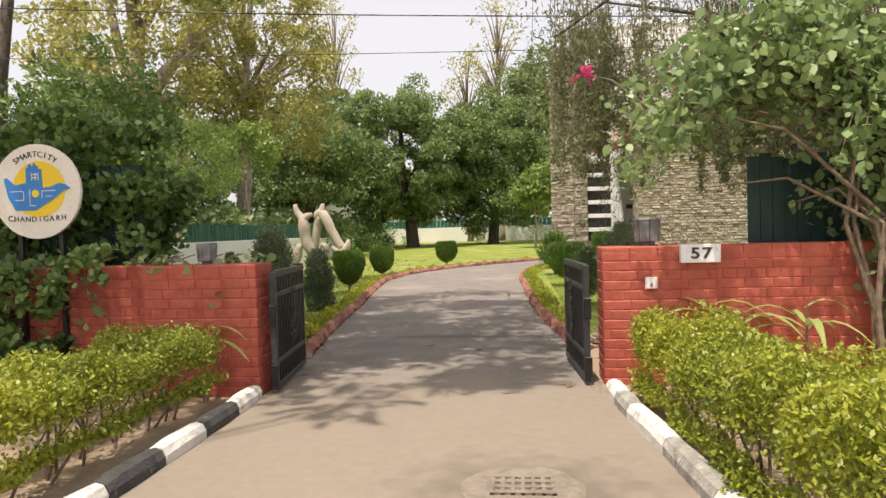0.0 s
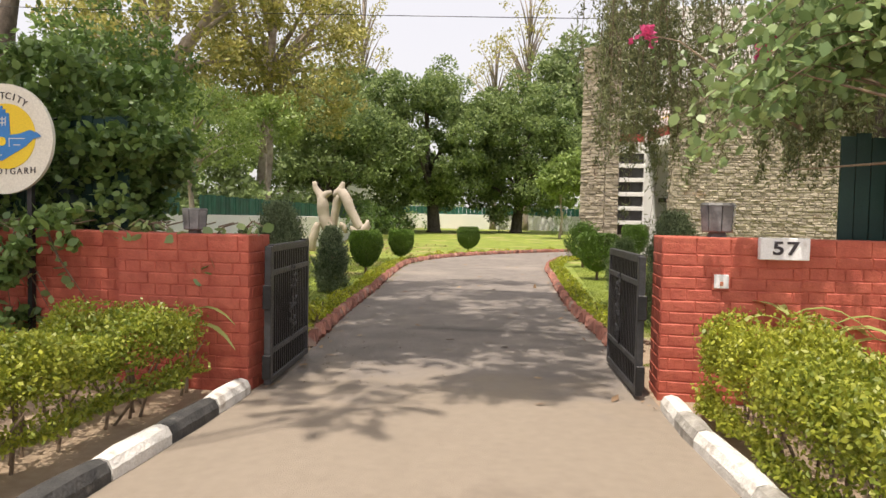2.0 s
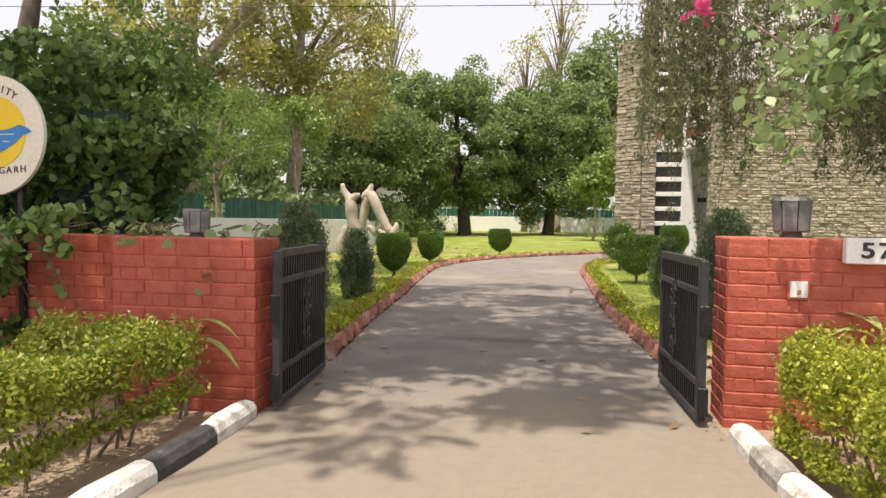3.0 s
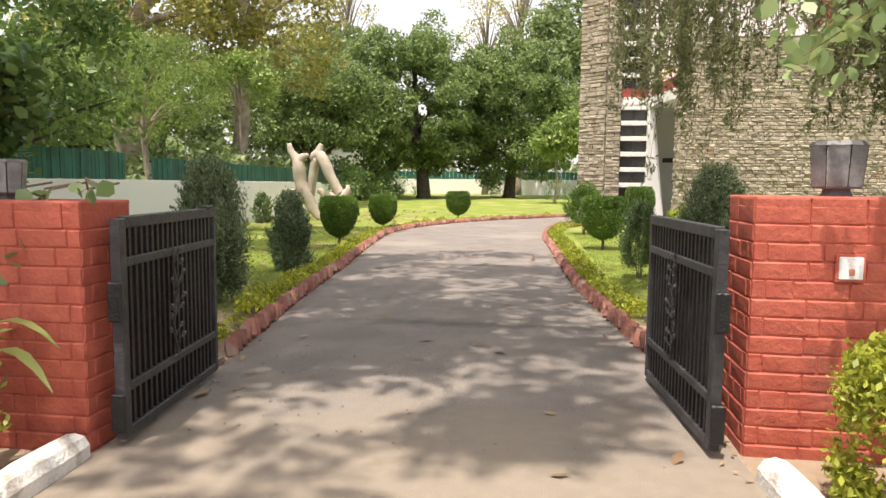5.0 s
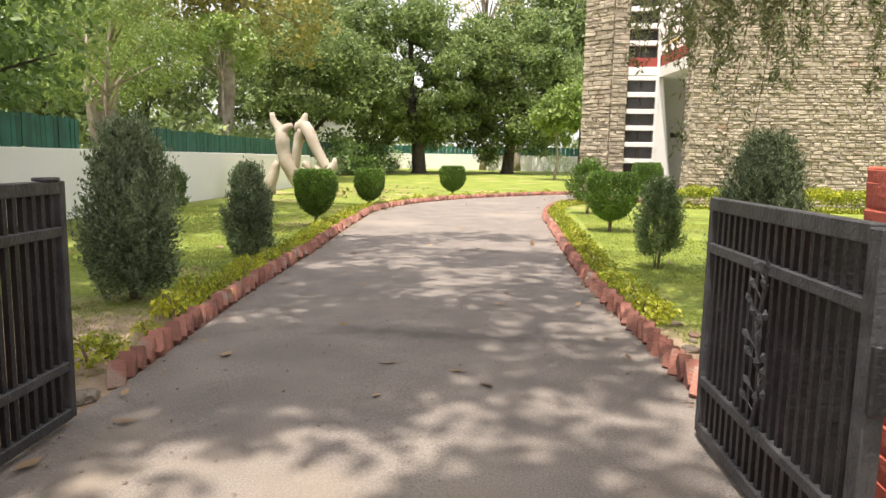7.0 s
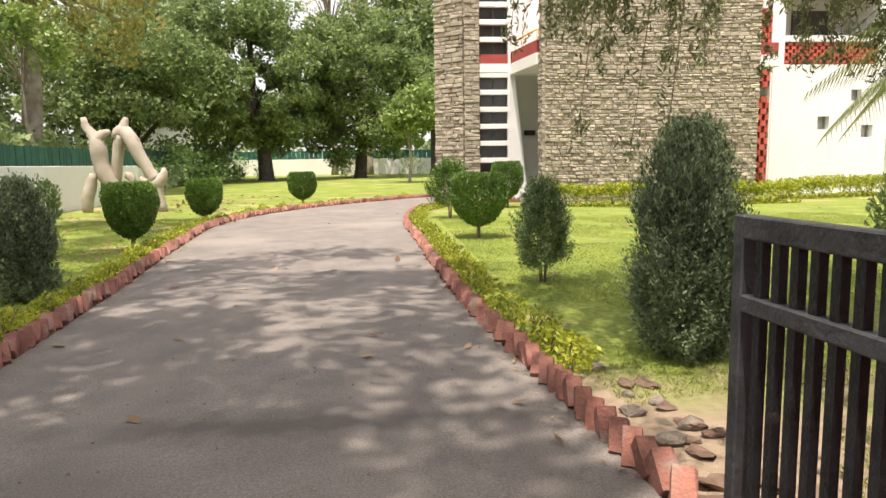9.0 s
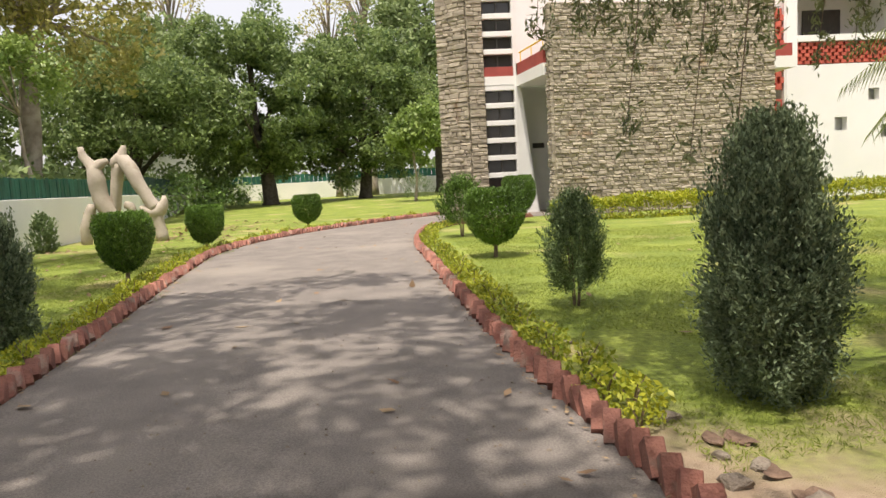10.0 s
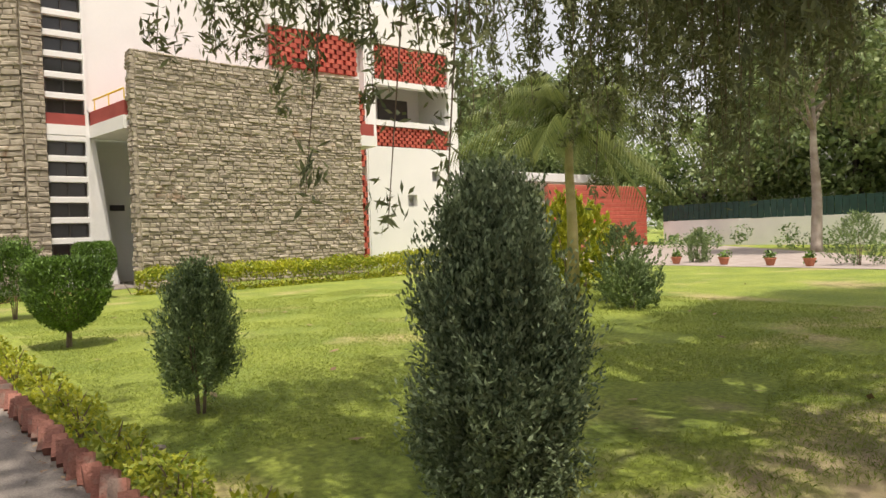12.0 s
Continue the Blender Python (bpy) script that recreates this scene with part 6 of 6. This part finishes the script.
def edging(line, side, y0, y1, label, far_y):
    t = empty("brick_edging", 0, 0, 0, label, "edging", kind="structure")
    far_v, far_f = [], []
    for p, d in resample([q for q in line if y0 <= q.y <= y1], 0.128):
        rz = math.degrees(math.atan2(d.y, d.x))
        m = pose(p.x, p.y, 0.03 + ground_z(p.y) + RNG.uniform(-0.018, 0.014), 0, 0, rz + side * 16 + RNG.uniform(-10, 10)) @ Matrix.Translation((0, side * 0.05 - 0.0375, 0)) @ pose(0, 0, 0, RNG.uniform(-6, 6), 45 + RNG.uniform(-13, 13), 0)
        if p.y < far_y:
            ob = new("brick", EDGES[int(RNG.integers(4))])
            ob.parent = t
            ob.matrix_basis = m
        else:
            o = len(far_v)
            far_v += [m @ Vector(q) for q in piece_verts(0.16, 0.075, 0.16, 0.008, 0.006)]
            far_f += [tuple(o + k for k in f) for f in PIECE_FACES]
    if far_v:
        tagged(link_mesh("far_bricks", far_v, far_f, M_EDGE, t), kind="stuff")


edging(LEFT, 1, 7.45, 32.0, "slanted red clay brick edging of the drive", 30.0)
edging(RIGHT, -1, 7.9, 26.6, "slanted red clay brick edging of the drive", 30.0)

# stones and rubble at the edge near the gate
for x, y, s in ((2.25, 9.05, 0.07), (2.32, 9.3, 0.05), (2.42, 9.18, 0.06), (2.3, 9.75, 0.06), (2.28, 8.7, 0.08), (2.45, 8.85, 0.07), (-0.92, 7.55, 0.09), (2.22, 11.3, 0.05), (2.2, 12.0, 0.05)):
    bm = bmesh.new()
    bmesh.ops.create_icosphere(bm, subdivisions=2, radius=s)
    for v in bm.verts:
        v.co = Vector((v.co.x * 1.4, v.co.y, v.co.z * 0.7)) * 0.62 * (1 + 0.5 * noise.noise(v.co * 14 + Vector((x, y, 0)) * 3))
    ob = part("loose_stone", bm, M_CONC)
    ob.matrix_basis = pose(x, y, s * 0.25, 0, 0, RNG.uniform(0, 180))
    tagged(ob, "rough brown loose stone beside the edging", "stone", "loose stones")

for k in range(14):
    x, y, q = RNG.uniform(2.16, 2.55), RNG.uniform(8.2, 9.5), RNG.uniform(0.04, 0.09)
    bm = bmesh.new()
    bmesh.ops.create_icosphere(bm, subdivisions=2, radius=q)
    for v in bm.verts:
        d = noise.noise(v.co * 16 + Vector((x, y, k)))
        v.co = Vector((v.co.x * (1 + 0.8 * d), v.co.y * 0.7 * (1 + 0.6 * d), v.co.z * 0.22 * (1 + d) + 0.25 * v.co.x * v.co.x / q))
    ob = part("dry_clod", bm, M_CLOD)
    ob.matrix_basis = pose(x, y, q * 0.1, RNG.uniform(-8, 8), RNG.uniform(-8, 8), RNG.uniform(0, 360))
    tagged(ob, "curled brown clod of dry earth beside the edging", "clod", "dry clods by the drive edge")
grit = bmesh.new()
for k in range(420):
    x, y = RNG.uniform(-0.9, 1.95), 6.2 + 12 * RNG.uniform() ** 1.4
    m = Matrix.Translation((x, y, drive_z(x, y) + 0.003)) @ Matrix.Rotation(RNG.uniform(0, 6.28), 4, "Z") @ Matrix.Diagonal((1.3, 1, 0.6, 1))
    bmesh.ops.create_cone(grit, cap_ends=True, segments=5, radius1=RNG.uniform(0.004, 0.012), radius2=0.003, depth=0.012, matrix=m)
tagged(part("road_grit", grit, M_CONC), "small pale grit scattered over the asphalt", "grit", kind="stuff")

# fallen leaves
n = 420
pl = np.stack([RNG.uniform(-1.6, 2.2, n), RNG.uniform(6, 30, n), np.full(n, 0.045)], 1)
pl[:, 2] += np.array([ground_z(v) for v in pl[:, 1]])
pick = RNG.uniform(size=n) < 0.2
tagged(leaf_mesh("fallen_leaves", pl[pick], M_DRY, 0.11, None, 0.5, up=0.0, flat=True), "scattered dry brown leaves on the drive", "leaves", kind="stuff")
n = 650
pl = np.stack([RNG.uniform(-7, -1.6, n), RNG.uniform(8, 34, n), np.full(n, 0.03)], 1)
pr = np.stack([RNG.uniform(2.4, 14, 90), RNG.uniform(7.5, 22, 90), np.full(90, 0.03)], 1)
tagged(leaf_mesh("fallen_leaves", np.concatenate([pl, pr]), M_DRY, 0.1, None, 0.5, up=0.0, flat=True), "scattered dry leaves on the grass", "leaves", kind="stuff")
n = 700
e = [LEFT[int(k)] for k in RNG.integers(0, len(LEFT), n)]
pl = np.array([(p.x + RNG.uniform(-0.02, 0.12), p.y + RNG.uniform(-0.3, 0.3), 0.03 + ground_z(p.y)) for p in e if p.y > 6] + [(p.x - RNG.uniform(-0.02, 0.12), p.y + RNG.uniform(-0.3, 0.3), 0.03) for p in RIGHT for k in range(9) if 6 < p.y < 26])
tagged(leaf_mesh("leaf_litter", pl, M_DRY, 0.035, None, 0.5, up=0.0, flat=True), "small dry leaf litter along the edging", "leaves", kind="stuff")

n = 520
pl = np.stack([RNG.normal(-5.0, 1.3, n), RNG.normal(28.0, 3.2, n), np.full(n, 0.04)], 1)
tagged(leaf_mesh("leaf_pile", pl, M_DRY, 0.16, None, 0.55, up=0.2, flat=True), "brown dry leaf litter on the grass by the sculpture", "leaves", kind="stuff")

# grass blades on the nearer lawn
n = 230000
gx_ = np.concatenate([RNG.uniform(1.95, 11, n), RNG.uniform(-6.5, -1.0, n // 2)])
gy_ = np.concatenate([7.6 + 13 * RNG.uniform(0, 1, n) ** 1.5, RNG.uniform(7.6, 22, n // 2)])
keep = (gx_ > 2.25) | (gx_ < -1.25 - 0.075 * (gy_ - 10))
patch = np.array([noise.noise((a * 0.9, b * 0.9, 2.0)) for a, b in zip(gx_, gy_)])
keep &= (patch > -0.22) & ~((gy_ < 9.3) & (gx_ > 0) & (patch < 0.15))
pg = np.stack([gx_[keep], gy_[keep], np.full(keep.sum(), 0.012)], 1)
tagged(leaf_mesh("grass", pg, M_BLADE, 0.032, None, 0.16, up=0.9, lit=0.3), "short mown grass blades of the lawn", "grass", kind="stuff")

# ---- bricks of the gate walls, stones of the house walls ----
brick_run(wall_r, 2.19, 3.15, 6.432, 1.2)
brick_run(wall_r, 3.155, 5.6, 6.492, 1.2)
brick_run(wall_r, 6.44, 6.83, 2.19, 1.2, -90)
brick_run(wall_l, -1.80, -0.775, 5.996, 1.145)
brick_run(wall_l, -4.2, -1.81, 6.232, 1.145)
brick_run(wall_l, 6.0, 6.37, -0.775, 1.145, 90)
stone_face(screen, (5.88, 26.0, 0), (12.42, 26.0, 0), 0.0, 6.0, (3.2, 4.0), 0.28)
stone_face(screen, (5.88, 26.4, 0), (5.88, 25.95, 0), 0.0, 6.0, (0, 0))
stone_face(tower, (3.82, HY - 0.1, 0), (4.32, HY - 0.1, 0), 0.0, 9.42, (0.5, 9.5), 0.0, 0.13, 0.3)
stone_face(tower, (2.96, HY + 0.75, 0), (3.84, HY + 0.0, 0), 0.0, 8.25, (0.0, 0.0), 0.0, 0.13, 0.3)
